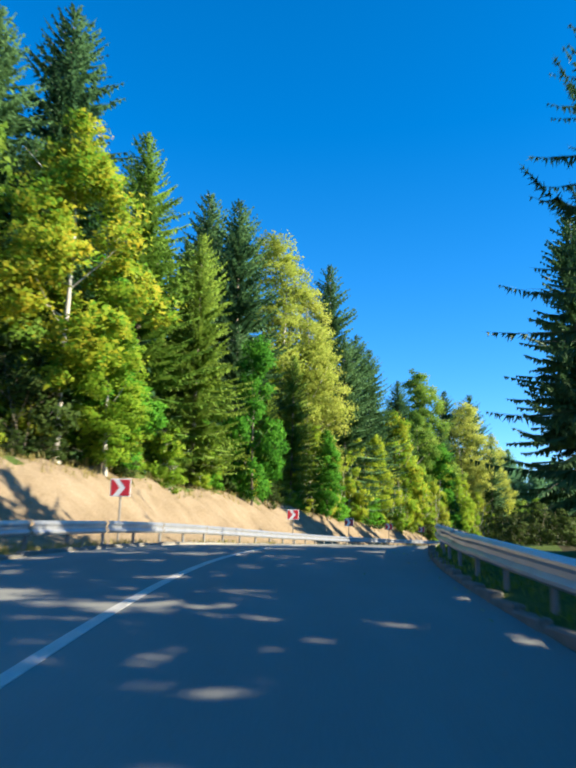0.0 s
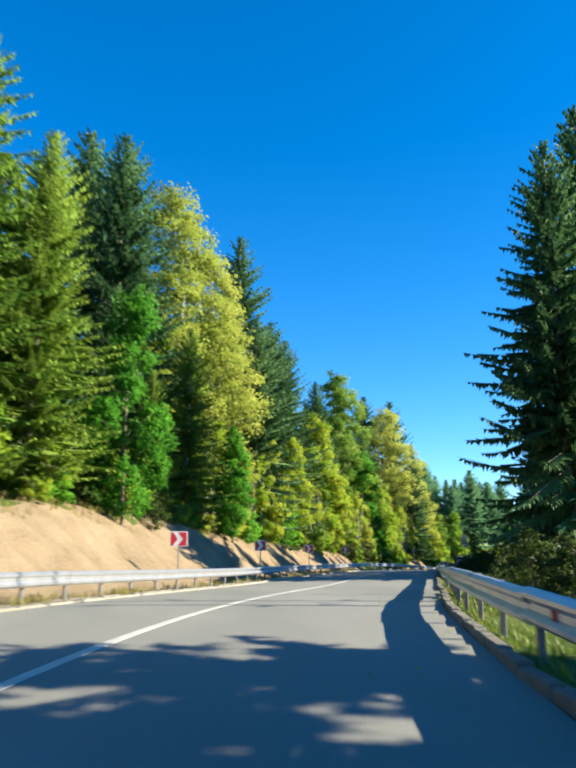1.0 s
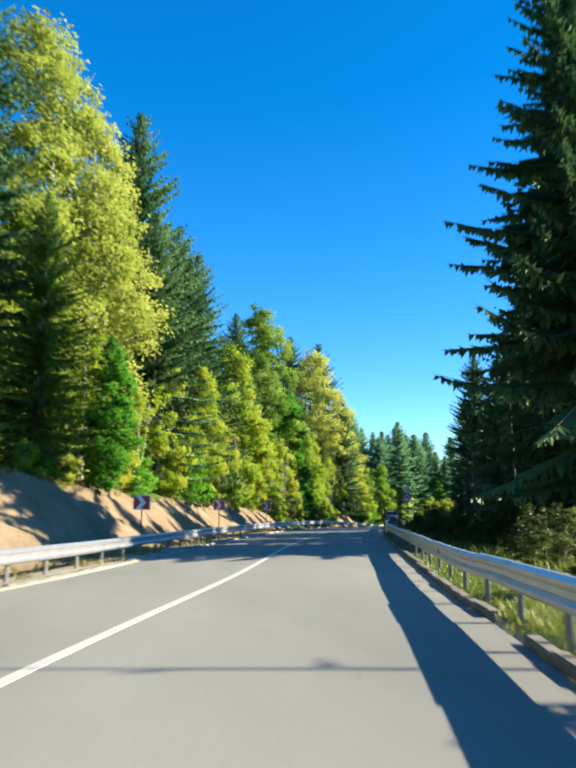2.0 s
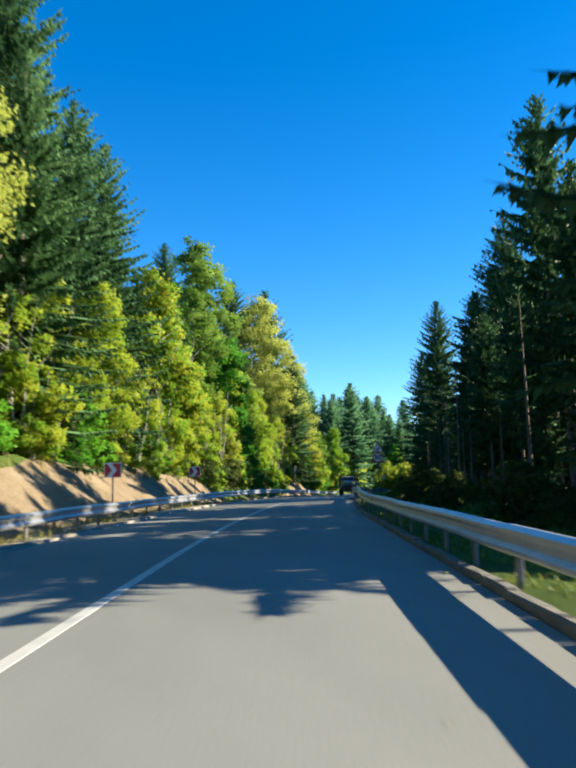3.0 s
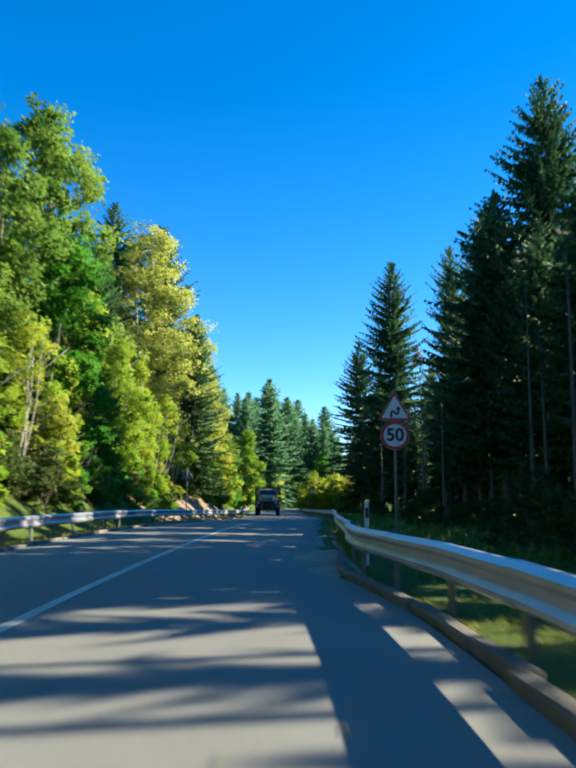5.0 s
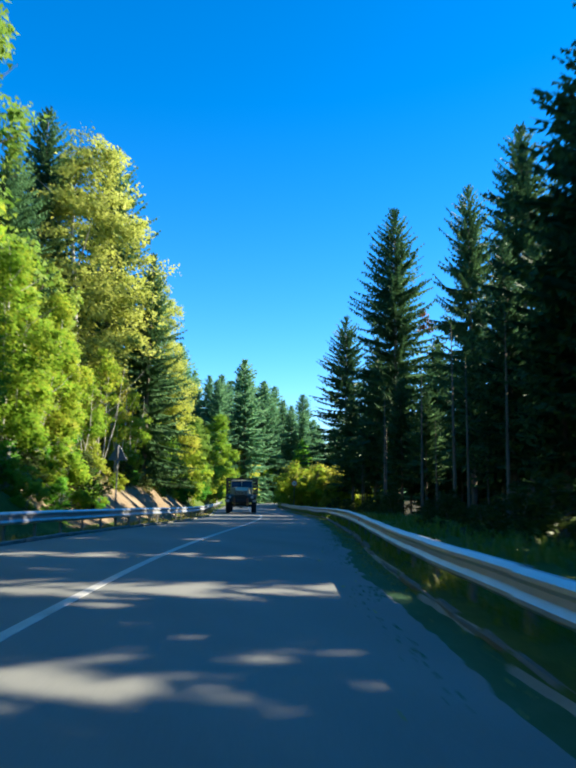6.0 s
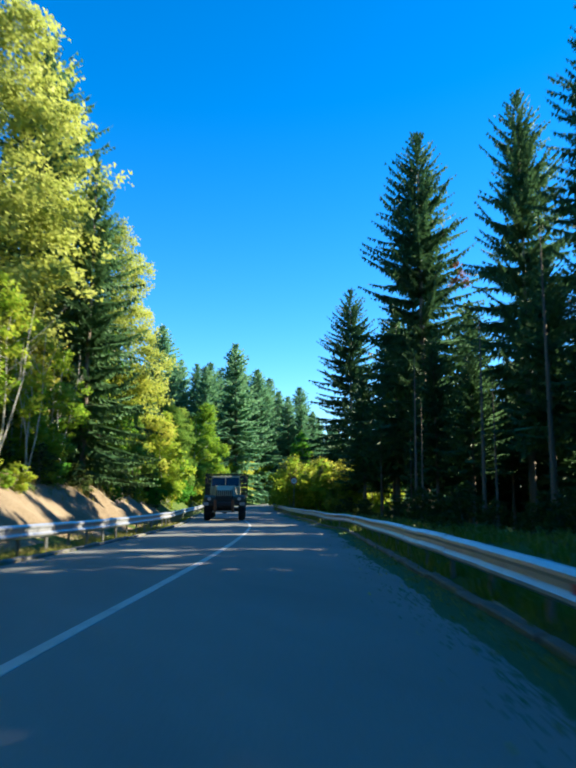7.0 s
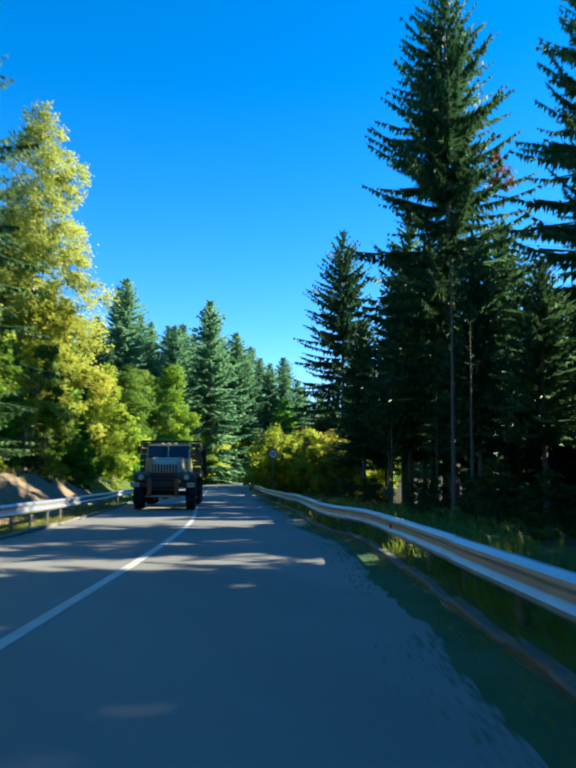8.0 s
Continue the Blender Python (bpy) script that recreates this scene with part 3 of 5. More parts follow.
for n in range(4):
    add_kind(f"spruce{n}", "spruce_tree", 26, BARK, NEEDLES, "tall dark green spruce with drooping branches beside the road", "tree", "spruces",
             lambda n=n: spruce_meshes(10 + n, 26, 7.0 + 0.3 * n, 0.04, 0.48, 0.19, leafless=0.05, plump=1.1), crisp=0.8)
for n in range(3):
    add_kind(f"stand{n}", "spruce_tree", 27, BARK, NEEDLES, "tall dark spruce with a bare lower trunk in the roadside stand", "tree", "spruces of the stand",
             lambda n=n: spruce_meshes(30 + n, 27, 5.8 + 0.3 * n, 0.22 + 0.06 * n, 0.62, 0.32, leafless=0.04, fine=1.25, plump=1.3), crisp=0.8)
for n in range(2):
    add_kind(f"edge{n}", "spruce_tree", 30, BARK, NEEDLES, "tall feathery spruce with a bare foot, edging the stand", "tree", "spruces of the stand",
             lambda n=n: spruce_meshes(35 + n, 30, 7.6, 0.20, 0.50, 0.19, leafless=0.08, count=7), crisp=0.8)
add_kind("shade", "spruce_tree", 16, BARK, NEEDLES, "dark spruce added out of view to shade the start of the road", "tree", "spruces of the stand", lambda: spruce_meshes(39, 16, 3.6, 0.08, 0.7, 0.42, fine=1.5, plump=1.5, boughs=False), crisp=0.8)
add_kind("sparse", "spruce_tree", 25, BARK, NEEDLES, "thin old spruce with sparse drooping dark branches", "tree", "spruces", lambda: spruce_meshes(41, 25, 6.2, 0.10, 0.46, 0.17, leafless=0.15, droop=0.45, count=6, fine=1.15, plump=1.1), crisp=0.8)
add_kind("bare", "dead_spruce", 14, BARK, NEEDLES, "slender dying spruce with few thin branches", "tree", "bare spruces", lambda: spruce_meshes(47, 14, 1.1, 0.45, 0.9, 0.3, leafless=0.75, count=4, plump=0.5), crisp=1.0)
add_kind("overhang", "conifer_tree", 17, BARK, NEEDLES, "dark thin-branched tree reaching over the verge", "tree", "roadside trees", lambda: spruce_meshes(44, 17, 5.0, 0.15, 0.8, 0.14, leafless=0.4, droop=0.25, count=5, fine=0.8, plump=0.7), crisp=1.0)
# distant spruces, their haze carried by the paler needle colour
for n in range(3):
    add_kind(f"far{n}", "spruce_tree", 26, BARK, NEEDLES_HAZED, "full blue-green spruce in the sunlit distant wood, haze put into its needle colour", "tree", "distant spruces",
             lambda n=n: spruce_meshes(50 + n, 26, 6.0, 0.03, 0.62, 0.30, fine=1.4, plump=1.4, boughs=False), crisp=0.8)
for n in range(2):
    add_kind(f"light{n}", "conifer_tree", 24, BARK, NEEDLES_LIGHT, "light green conifer with soft feathered branches on the bank", "tree", "light conifers",
             lambda n=n: spruce_meshes(60 + n, 24, 6.6, 0.08, 0.46, 0.18, droop=0.3, plump=0.9, count=7), crisp=0.6)
for n in range(2):
    add_kind(f"larch{n}", "larch_tree", 26, PALE_BARK, LARCH, "tall larch with pale yellow autumn needles", "tree", "larches",
             lambda n=n: broadleaf_meshes(70 + n, 26, 6.0, 0.10, 820, 0.21, spire=0.58, per=46, lobes=70, size=0.30))
for n in range(2):
    add_kind(f"green{n}", "broadleaf_tree", 15, BARK, LEAF_GREEN, "bright green broadleaf tree on the bank", "tree", "green broadleaf trees", lambda n=n: broadleaf_meshes(80 + n, 15, 3.8, 0.06, 420, 0.24, per=48))
    add_kind(f"olive{n}", "broadleaf_tree", 20, BARK, LEAF_OLIVE, "tall olive-green broadleaf tree turning in autumn", "tree", "olive broadleaf trees", lambda n=n: broadleaf_meshes(85 + n, 20, 5.2, 0.12, 560, 0.25, per=46, lobes=26))
    add_kind(f"lime{n}", "broadleaf_tree", 17, PALE_BARK, LEAF_LIME, "yellow-green broadleaf tree in early autumn colour", "tree", "yellow-green trees", lambda n=n: broadleaf_meshes(90 + n, 17, 4.4, 0.08, 480, 0.23, per=46))
    add_kind(f"yellow{n}", "broadleaf_tree", 12, PALE_BARK, LEAF_YELLOW if n else TURNING, "broadleaf tree with golden yellow autumn leaves", "tree", "yellow trees", lambda n=n: broadleaf_meshes(95 + n, 12, 3.8, 0.10, 340, 0.22, per=44, lobes=18))
    add_kind(f"golden{n}", "broadleaf_tree", 17, PALE_BARK, TURNING, "tall broadleaf tree turning from green to golden yellow", "tree", "yellow trees", lambda n=n: broadleaf_meshes(92 + n, 17, 4.2, 0.2, 480, 0.22, per=46))
    add_kind(f"sapling{n}", "birch_sapling", 9, PALE_BARK, LEAF_LIME, "slender leaning birch saplings with thin yellow-green leaves", "sapling", "saplings on the bank", lambda n=n: broadleaf_meshes(100 + n, 9, 2.2, 0.32, 90, 0.17, stems=3, per=28, lean=0.7, lobes=12))
for n, (mat, word, bark) in enumerate([(LEAF_OLIVE, "olive-green", BARK), (LEAF_LIME, "yellow-green", PALE_BARK), (LEAF_GREEN, "green", BARK)]):
    add_kind(f"mixed{n}", "broadleaf_tree", 16, bark, mat, f"{word} broadleaf tree in the mixed wood", "tree", "mixed wood trees", lambda n=n: broadleaf_meshes(140 + n, 16, 4.4, 0.06, 340, 0.34, per=30))
for n, (mat, word) in enumerate([(LEAF_GREEN, "green"), (LEAF_LIME, "yellow-green"), (LEAF_YELLOW, "yellow"), (LEAF_DARK, "dark green")]):
    add_kind(f"bush{n}", "bush", 5, PALE_BARK if n != 3 else BARK, mat, f"many-stemmed {word} bush at the forest's edge", "bush", f"{word} bushes", lambda n=n: broadleaf_meshes(110 + n, 5, 2.4, 0.0, 110, 0.24, stems=4, spire=0.5, per=18 if n == 3 else 28, lobes=9, size=0.42))


def top_tree(key, x, y, top, **kw):
    """A tree whose tip reaches the height top."""
    return tree(key, x, y, top - ground_at(x, y), **kw)


# the left bank, from the start onwards
top_tree("spruce0", -14.1, 31.8, 25.8)
top_tree("spruce1", -12.0, 35.5, 29.0)
top_tree("golden0", -9.4, 30.3, 18.6, wide=1.15)
top_tree("lime0", -7.6, 31.5, 11.5, turn=20, wide=1.2)
top_tree("green1", -8.0, 32.5, 12.5, turn=140)
top_tree("light0", -8.8, 42.4, 25.3)
top_tree("light1", -5.6, 44.2, 19.5)
top_tree("spruce2", -7.8, 67.8, 34.0)
top_tree("spruce3", -4.5, 63.2, 31.0)
top_tree("green0", -2.2, 48.3, 14.2, wide=0.8)
top_tree("larch0", -1.4, 70.2, 31.4, wide=1.15)
top_tree("larch1", 1.8, 72.5, 26.5, wide=1.1)
# a spruce's place: the lighter needle colour stands in for sunlight on it
top_tree("light0", 0.4, 61.0, 16.0, turn=55)
top_tree("light1", -1.6, 56.0, 12.0, turn=200)
top_tree("spruce0", 4.5, 82.4, 32.7, turn=80)
top_tree("spruce2", 6.0, 77.5, 22.5, turn=150)
top_tree("spruce1", 10.2, 92.7, 25.3, turn=130)
top_tree("spruce3", 8.3, 88.3, 25.8, turn=210)
top_tree("green1", 3.5, 64.6, 10.5)
top_tree("lime1", 9.6, 83.6, 13.2)
top_tree("yellow0", 14.5, 99.0, 18.6)
top_tree("lime0", 16.0, 101.5, 15.0, turn=70)
top_tree("spruce2", 17.9, 118.1, 27.0, turn=20)
top_tree("olive0", 23.0, 129.4, 31.6, wide=1.0)
top_tree("olive1", 19.6, 113.0, 21.0, turn=75)
top_tree("green0", 23.6, 115.3, 16.8, turn=40)
top_tree("larch0", 34.6, 145.0, 29.4, turn=60, wide=1.3)
top_tree("spruce1", 28.5, 138.0, 24.0, turn=250)
top_tree("spruce3", 38.0, 153.0, 32.2, turn=70)
top_tree("spruce1", 31.7, 147.6, 31.8, turn=10)
top_tree("spruce0", 39.6, 145.0, 20.4, turn=33, wide=0.95)
top_tree("yellow1", 36.3, 144.8, 11.4)
top_tree("yellow0", 40.9, 150.0, 11.0, turn=35)
top_tree("lime0", 30.5, 129.0, 12.0, turn=50)
top_tree("lime1", 27.5, 121.0, 12.5, turn=150)
top_tree("yellow1", 47.9, 169.2, 13.4, turn=90, wide=1.1)
top_tree("lime1", 53.0, 176.0, 10.0, turn=120)
top_tree("larch1", 47.2, 171.5, 27.0, turn=12, wide=1.0)
top_tree("lime0", 70.5, 213.0, 15.0, turn=15, wide=1.3)
top_tree("olive1", 62.5, 204.0, 13.6, turn=60, wide=1.35)
top_tree("olive0", 59.2, 193.0, 11.6, turn=110, wide=1.4)
top_tree("lime1", 66.4, 207.0, 12.6, turn=200, wide=1.3)
top_tree("olive0", 66.5, 214.0, 14.8, turn=5, wide=1.3)
top_tree("olive1", 72.3, 229.0, 16.0, turn=5)

# the right side
top_tree("sparse", 20.2, 50.9, 25.0)
top_tree("stand0", 24.2, 53.6, 29.5)
top_tree("stand1", 35.8, 79.8, 25.5, wide=0.9)
top_tree("edge0", 52.3, 108.5, 29.4)
top_tree("stand2", 49.1, 109.8, 21.4, wide=1.2)
top_tree("edge1", 65.6, 132.0, 31.2, turn=100, wide=0.88)
top_tree("edge0", 70.1, 143.9, 31.5, turn=45, wide=0.85)
browned = top_tree("edge1", 68.3, 153.8, 32.2, turn=15, wide=0.95)
# a dead brown bough on that tree, 3 m out from its trunk
wilt = broadleaf_meshes(150, 2.6, 1.3, 0.0, 50, 0.22, per=10, lobes=6)
bough = part("dead_bough", leafy_mesh("dead_bough", *wilt[2:4], DEAD), browned, "rust-brown dead bough", m=browned.matrix_basis.inverted() @ Matrix.Translation((71.0, 152.4, 18.4)))
tagged(bough, kind="stuff")
top_tree("spruce3", 88.2, 199.0, 32.0, turn=200)
for n, (x, y, top) in enumerate(((73.5, 161.0, 19.0), (75.0, 168.0, 18.0), (78.0, 160.0, 20.0), (75.8, 175.4, 14.5), (72.6, 170.0, 14.0))):
    top_tree(f"stand{n % 3}", x, y, top, wide=1.15)

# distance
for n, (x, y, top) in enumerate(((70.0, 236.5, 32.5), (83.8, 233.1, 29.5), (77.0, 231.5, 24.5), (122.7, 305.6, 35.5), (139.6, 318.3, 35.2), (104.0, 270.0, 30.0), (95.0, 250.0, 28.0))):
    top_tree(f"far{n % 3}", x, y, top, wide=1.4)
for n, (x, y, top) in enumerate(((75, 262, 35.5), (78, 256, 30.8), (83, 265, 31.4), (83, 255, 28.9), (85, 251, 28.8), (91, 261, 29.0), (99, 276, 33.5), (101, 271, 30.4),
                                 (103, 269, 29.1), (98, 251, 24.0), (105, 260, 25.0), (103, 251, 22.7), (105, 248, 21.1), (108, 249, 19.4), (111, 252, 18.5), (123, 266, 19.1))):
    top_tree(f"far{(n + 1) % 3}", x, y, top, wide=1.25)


def wood(name, label, key, places):
    """Many alike trees of a far wood, joined into one mesh: places are rows of x, y, height, turn."""
    kinds = [spruce_meshes(130 + n, 26, 6.6, 0.04, 1.0, 0.62, fine=1.9, plump=1.7, boughs=False, count=5) for n in range(3)]
    base = []
    for tv, tf, tris, dirs in kinds:
        v = np.array(tv)
        stem = np.array([[v[f[i]] for i in c] for f in tf for c in ((0, 1, 2), (0, 2, 3))])
        round_dirs = unit(stem.mean(1) * (1, 1, 0) + (0, 0, 0.01))
        base.append((np.concatenate([stem, tris]), np.concatenate([round_dirs, dirs]), [0] * len(stem) + [1] * len(tris)))
    out, ids, dirs = [], [], []
    for n, (x, y, h, turn) in enumerate(places):
        pts, ns, mi = base[n % 3]
        c, w, g = math.cos(turn), math.sin(turn), h / 26
        spin = np.array(((c, w, 0), (-w, c, 0), (0, 0, 1)))
        out.append(pts @ spin * g + (x, y, ground_at(x, y)))
        dirs.append(ns @ spin)
        ids += mi
    ob = new(name, leafy_mesh(name, np.concatenate(out), np.concatenate(dirs), [BARK, NEEDLES_HAZED if key == "far" else NEEDLES], ids, 0.9))
    return tagged(ob, label, "forest", kind="stuff")


def thicket(name, label, keys, places):
    """Low growth that nobody could count, joined into one mesh: places are rows of x, y, height, turn, width."""
    made = [TREES[k]["make"]() for k in keys]
    mats = [TREES[k]["leaves"] for k in keys] + [BARK]
    out, dirs, ids = [], [], []
    for n, (x, y, h, turn, wide) in enumerate(places):
        k = n % len(keys)
        tv, tf, tris, ds = made[k]
        v = np.array([tuple(p) for p in tv])
        stem = np.array([[v[f[i]] for i in c] for f in tf for c in ((0, 1, 2), (0, 2, 3))])
        c, w, g = math.cos(turn), math.sin(turn), h / TREES[keys[k]]["h"]
        spin = np.array(((c, w, 0), (-w, c, 0), (0, 0, 1)))
        out.append((np.concatenate([stem, tris]) @ spin) * (g * wide, g * wide, g) + (x, y, ground_at(x, y) - 0.1))
        dirs.append(np.concatenate([unit(stem.mean(1) * (1, 1, 0) + (0, 0, 0.01)), ds]) @ spin)
        ids += [len(keys)] * len(stem) + [k] * len(tris)
    return tagged(new(name, leafy_mesh(name, np.concatenate(out), np.concatenate(dirs), mats, ids)), label, "undergrowth", kind="stuff")


def sunny(x, y):
    """Whether a tree here would shade one of the stretches of road that lie in the sun."""
    t = y
    for k in range(4):
        t = y + 0.268 * (x - far_mid(t))
    return 25 < t < 53 or 76.3 < t < 84 or 97.8 < t < 99 or 178 < t < 232


rng = random.Random(77)
rows = []
for n in range(40):
    a, d = radians(rng.uniform(8, 22)), rng.uniform(125, 180)
    x, y = 39.9 + d * math.sin(a), 119.2 + d * math.cos(a)
    if abs(x - far_mid(y)) > 9:
        rows.append((x, y, rng.uniform(13, 17) + 0.05 * (d - 120), rng.uniform(0, 6)))
for n in range(125):
    x = rng.uniform(20, 240)
    y = 238 + 0.55 * (x - 60) + rng.uniform(0, 90)
    if abs(x - far_mid(y)) > 9:
        rows.append((x, y, rng.uniform(18, 27), rng.uniform(0, 6)))
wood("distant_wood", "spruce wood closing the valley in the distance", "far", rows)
rows = []
for n in range(80):
    p = spot(8 + 235 * (n + rng.random()) / 80, -rng.uniform(15.5, 34))
    rows.append((p.x, p.y, rng.uniform(13, 19), rng.uniform(0, 6)))
wood("hillside_wood", "dense spruce wood up the slope behind the bank", "near", rows)
rows = []
for n in range(120):
    p = spot(54 + 138 * (n + rng.random()) / 120, rng.uniform(21, 29) if n % 4 else rng.uniform(30, 55))
    if not sunny(p.x, p.y):
        rows.append((p.x, p.y, rng.uniform(10, 14), rng.uniform(0, 6)))
for n in range(36):
    p = spot(145 + 46 * (n + rng.random()) / 36, rng.uniform(35, 46))
    row = (p.x, p.y, rng.uniform(11, 15), rng.uniform(0, 6))
    if not sunny(p.x, p.y):
        rows.append(row)
wood("young_wood", "dense dark young spruces behind the tall stand", "near", rows)

# mixed trees on the slope
for n in range(26):
    p = spot(20 + 190 * (n + rng.random()) / 26, -rng.uniform(13, 19))
    tree(rng.choice(["mixed0", "mixed1", "mixed0", "light0", "spruce1", "spruce3", "mixed2"]), p.x, p.y, rng.uniform(13, 18), turn=rng.uniform(0, 360))
# the stand on the right: two rows along its edge
rng = random.Random(501)
t = 54.0
while t < 175:
    for d0, d1 in ((13.5, 17.5), (18.5, 24)):
        s = t + rng.uniform(-0.6, 0.6) + (1.4 if d0 > 15 else 0)
        d = rng.uniform(d0, d1)
        x, y = mid_x(s) + d * 0.966, s - d * 0.259
        if not sunny(x, y) and rng.random() > ((0.05 if d0 < 15 else 0.5) if 66 < s < 98 else (0.25 if d0 < 15 else 0.5) if s < 67 else (0.03 if d0 < 15 else 0.45) if s < 134 else (0.25 if d0 < 15 else 0.6)):
            tree(f"stand{rng.randrange(3)}", x, y, rng.uniform(14.5, 18.5) - (3.5 if s > 134 else 0), turn=rng.uniform(0, 360), wide=rng.uniform(0.85, 1.1))
    t += 2.8 if t < 130 else 4.5
for n in range(5):
    p = spot(165 + 8 * (n + rng.random()) / 5, rng.uniform(14, 22))
    tree(f"stand{n % 3}", p.x, p.y, rng.uniform(15, 21), turn=rng.uniform(0, 360))
# dense rows added out of view beside the start of the road, to shade it
rng = random.Random(502)
t = -8.0
while t < 24.5:
    for d0, d1 in ((10, 12.5), (13.5, 17)):
        s = t + rng.uniform(-0.5, 0.5) + (1.0 if d0 > 13 else 0)
        d = rng.uniform(d0, d1)
        if t < 17 or d0 < 13:
            tree("shade", mid_x(s) + d * 0.966, s - d * 0.259, rng.uniform(10.5, 15.0), turn=rng.uniform(0, 360))
    t += 2.5
# slender bare trees whose shadows cross the road
for s, d, h in ((29.3, 12.0, 14), (31.0, 13.5, 15), (34.5, 10.5, 8), (75.2, 14, 14), (77.6, 15, 15), (79.0, 13, 12), (81.8, 16, 16), (128.8, 12.0, 13)):
    tree("bare", mid_x(s) + d * 0.966, s - d * 0.259, h)
for s, d, h in ((76.3, 15.5, 13), (78.4, 18, 14), (80.4, 17, 14.5), (81.8, 21, 16), (83.2, 15, 13)):
    tree("sparse", mid_x(s) + d * 0.966, s - d * 0.259, h, wide=0.42)
for s, d, h in ((68.6, 14.5, 14), (71.5, 15.0, 16), (126.2, 15.0, 15), (109.5, 16.0, 17), (111.5, 14.5, 15)):
    tree("stand1", mid_x(s) + d * 0.966, s - d * 0.259, h)
for n in range(16):
    p = spot(88 + 80 * (n + rng.random()) / 16, rng.uniform(10, 15))
    if not sunny(p.x, p.y):
        tree("bare", p.x, p.y, rng.uniform(7, 12), turn=rng.uniform(0, 360))
tree("bush0", 79.6, 150.6, 3.4, turn=40, wide=0.9)
tree("overhang", 8.3, 18.6, 15, turn=30)
# bushes along the top of the bank
rng = random.Random(503)
for n in range(95):
    y = 15 + 170 * (n + rng.random()) / 95
    w = -(6.3 + 1.25 * float(np.interp(y, BANK_Y, BANK_H)) + rng.uniform(0.2, 3.5))
    p = spot(y, w)
    tree(rng.choice(["bush0", "bush1", "bush1", "bush2", "bush3"]), p.x, p.y, rng.uniform(1.8, 5.0), turn=rng.uniform(0, 360))
for n in range(34):
    y = 62 + 96 * (n + rng.random()) / 34
    p = spot(y, -(6.4 + 1.25 * float(np.interp(y, BANK_Y, BANK_H)) + rng.uniform(0.2, 1.8)))
    tree(f"sapling{n % 2}", p.x, p.y, rng.uniform(5.5, 9.0), turn=rng.uniform(0, 360))
# shrubs hanging over the brow, and thick on the grown-over slope
for n in range(60):
    y = 12 + 165 * (n + rng.random()) / 60
    p = spot(y, -(6.2 + 1.25 * float(np.interp(y, BANK_Y, BANK_H)) + rng.uniform(-0.6, 0.7)))
    tree(rng.choice(["bush0", "bush1", "bush3", "bush1"]), p.x, p.y, rng.uniform(0.7, 2.0), turn=rng.uniform(0, 360), wide=1.25)
for n in range(26):
    y = 94 + 28 * (n + rng.random()) / 26
    p = spot(y, -rng.uniform(6.6, 9.0))
    tree(rng.choice(["bush0", "bush1", "bush3", "bush0"]), p.x, p.y, rng.uniform(1.2, 3.0), turn=rng.uniform(0, 360), wide=1.1)
# dark undergrowth on the right, behind the guard rail and along the stand
rows = []
for count, y0, y1, w0, w1, h0, h1 in ((12, 45, 56, 7.5, 13, 1.3, 2.6), (46, 26, 60, 6.4, 10.5, 0.9, 1.7), (70, 56, 164, 6.8, 13, 0.7, 2.0), (34, 62, 88, 6.0, 10, 0.7, 1.3)):
    for n in range(count):
        p = spot(y0 + (y1 - y0) * (n + rng.random()) / count, rng.uniform(w0, w1))
        rows.append((p.x, p.y, rng.uniform(h0, h1), rng.uniform(0, 6), 1.3))
thicket("undergrowth", "dark green undergrowth between the verge and the spruce stand", ["bush3"], rows)
# bright growth where the road bends away
rows = []
for count, y0, y1, w0, w1, h0, h1 in ((40, 198, 250, -20, -6.5, 4, 8), (18, 228, 252, -15, -6.5, 7, 11), (40, 190, 226, 5.5, 18, 4.0, 7.0), (32, 181, 198, 5.8, 15.5, 4.2, 6.6)):
    for n in range(count):
        p = spot(y0 + (y1 - y0) * (n + rng.random()) / count, rng.uniform(w0, w1))
        rows.append((p.x, p.y, rng.uniform(h0, h1), rng.uniform(0, 6), 1.1))
thicket("thicket", "sunlit yellow and yellow-green thicket where the road bends away", ["bush1", "bush2", "bush1", "bush2"], rows)
# lighter mixed trees climbing behind it
for n in range(18):
    p = spot(204 + 34 * (n + rng.random()) / 18, rng.uniform(8, 26))
    tree(rng.choice(["mixed1", "mixed0", "lime0", "mixed2", "far1"]), p.x, p.y, rng.uniform(8, 13), turn=rng.uniform(0, 360))
for n in range(20):
    p = spot(158 + 45 * (n + rng.random()) / 20, -rng.uniform(7.2, 13))
    tree(rng.choice(["bush1", "mixed1", "bush0", "mixed0", "mixed2", "bush3"]), p.x, p.y, rng.uniform(4.5, 8), turn=rng.uniform(0, 360))


# ---- signs ----
def poly_mesh(name, outline, depth, mat):
    """A flat plate with that outline in x and z, facing -y, depth thick behind y = 0."""
    n = len(outline)
    verts = [(x, 0, z) for x, z in outline] + [(x, depth, z) for x, z in outline]
    faces = [tuple(range(n)), tuple(reversed(range(n, 2 * n)))] + [(i, i + n, (i + 1) % n + n, (i + 1) % n) for i in range(n)]
    bm = bmesh.new()
    me = mesh_of(name, verts, faces, mat)
    bm.from_mesh(me)
    bmesh.ops.recalc_face_normals(bm, faces=bm.faces[:])
    bmesh.ops.triangulate(bm, faces=[f for f in bm.faces if len(f.verts) > 4])
    bm.to_mesh(me)
    bm.free()
    return me


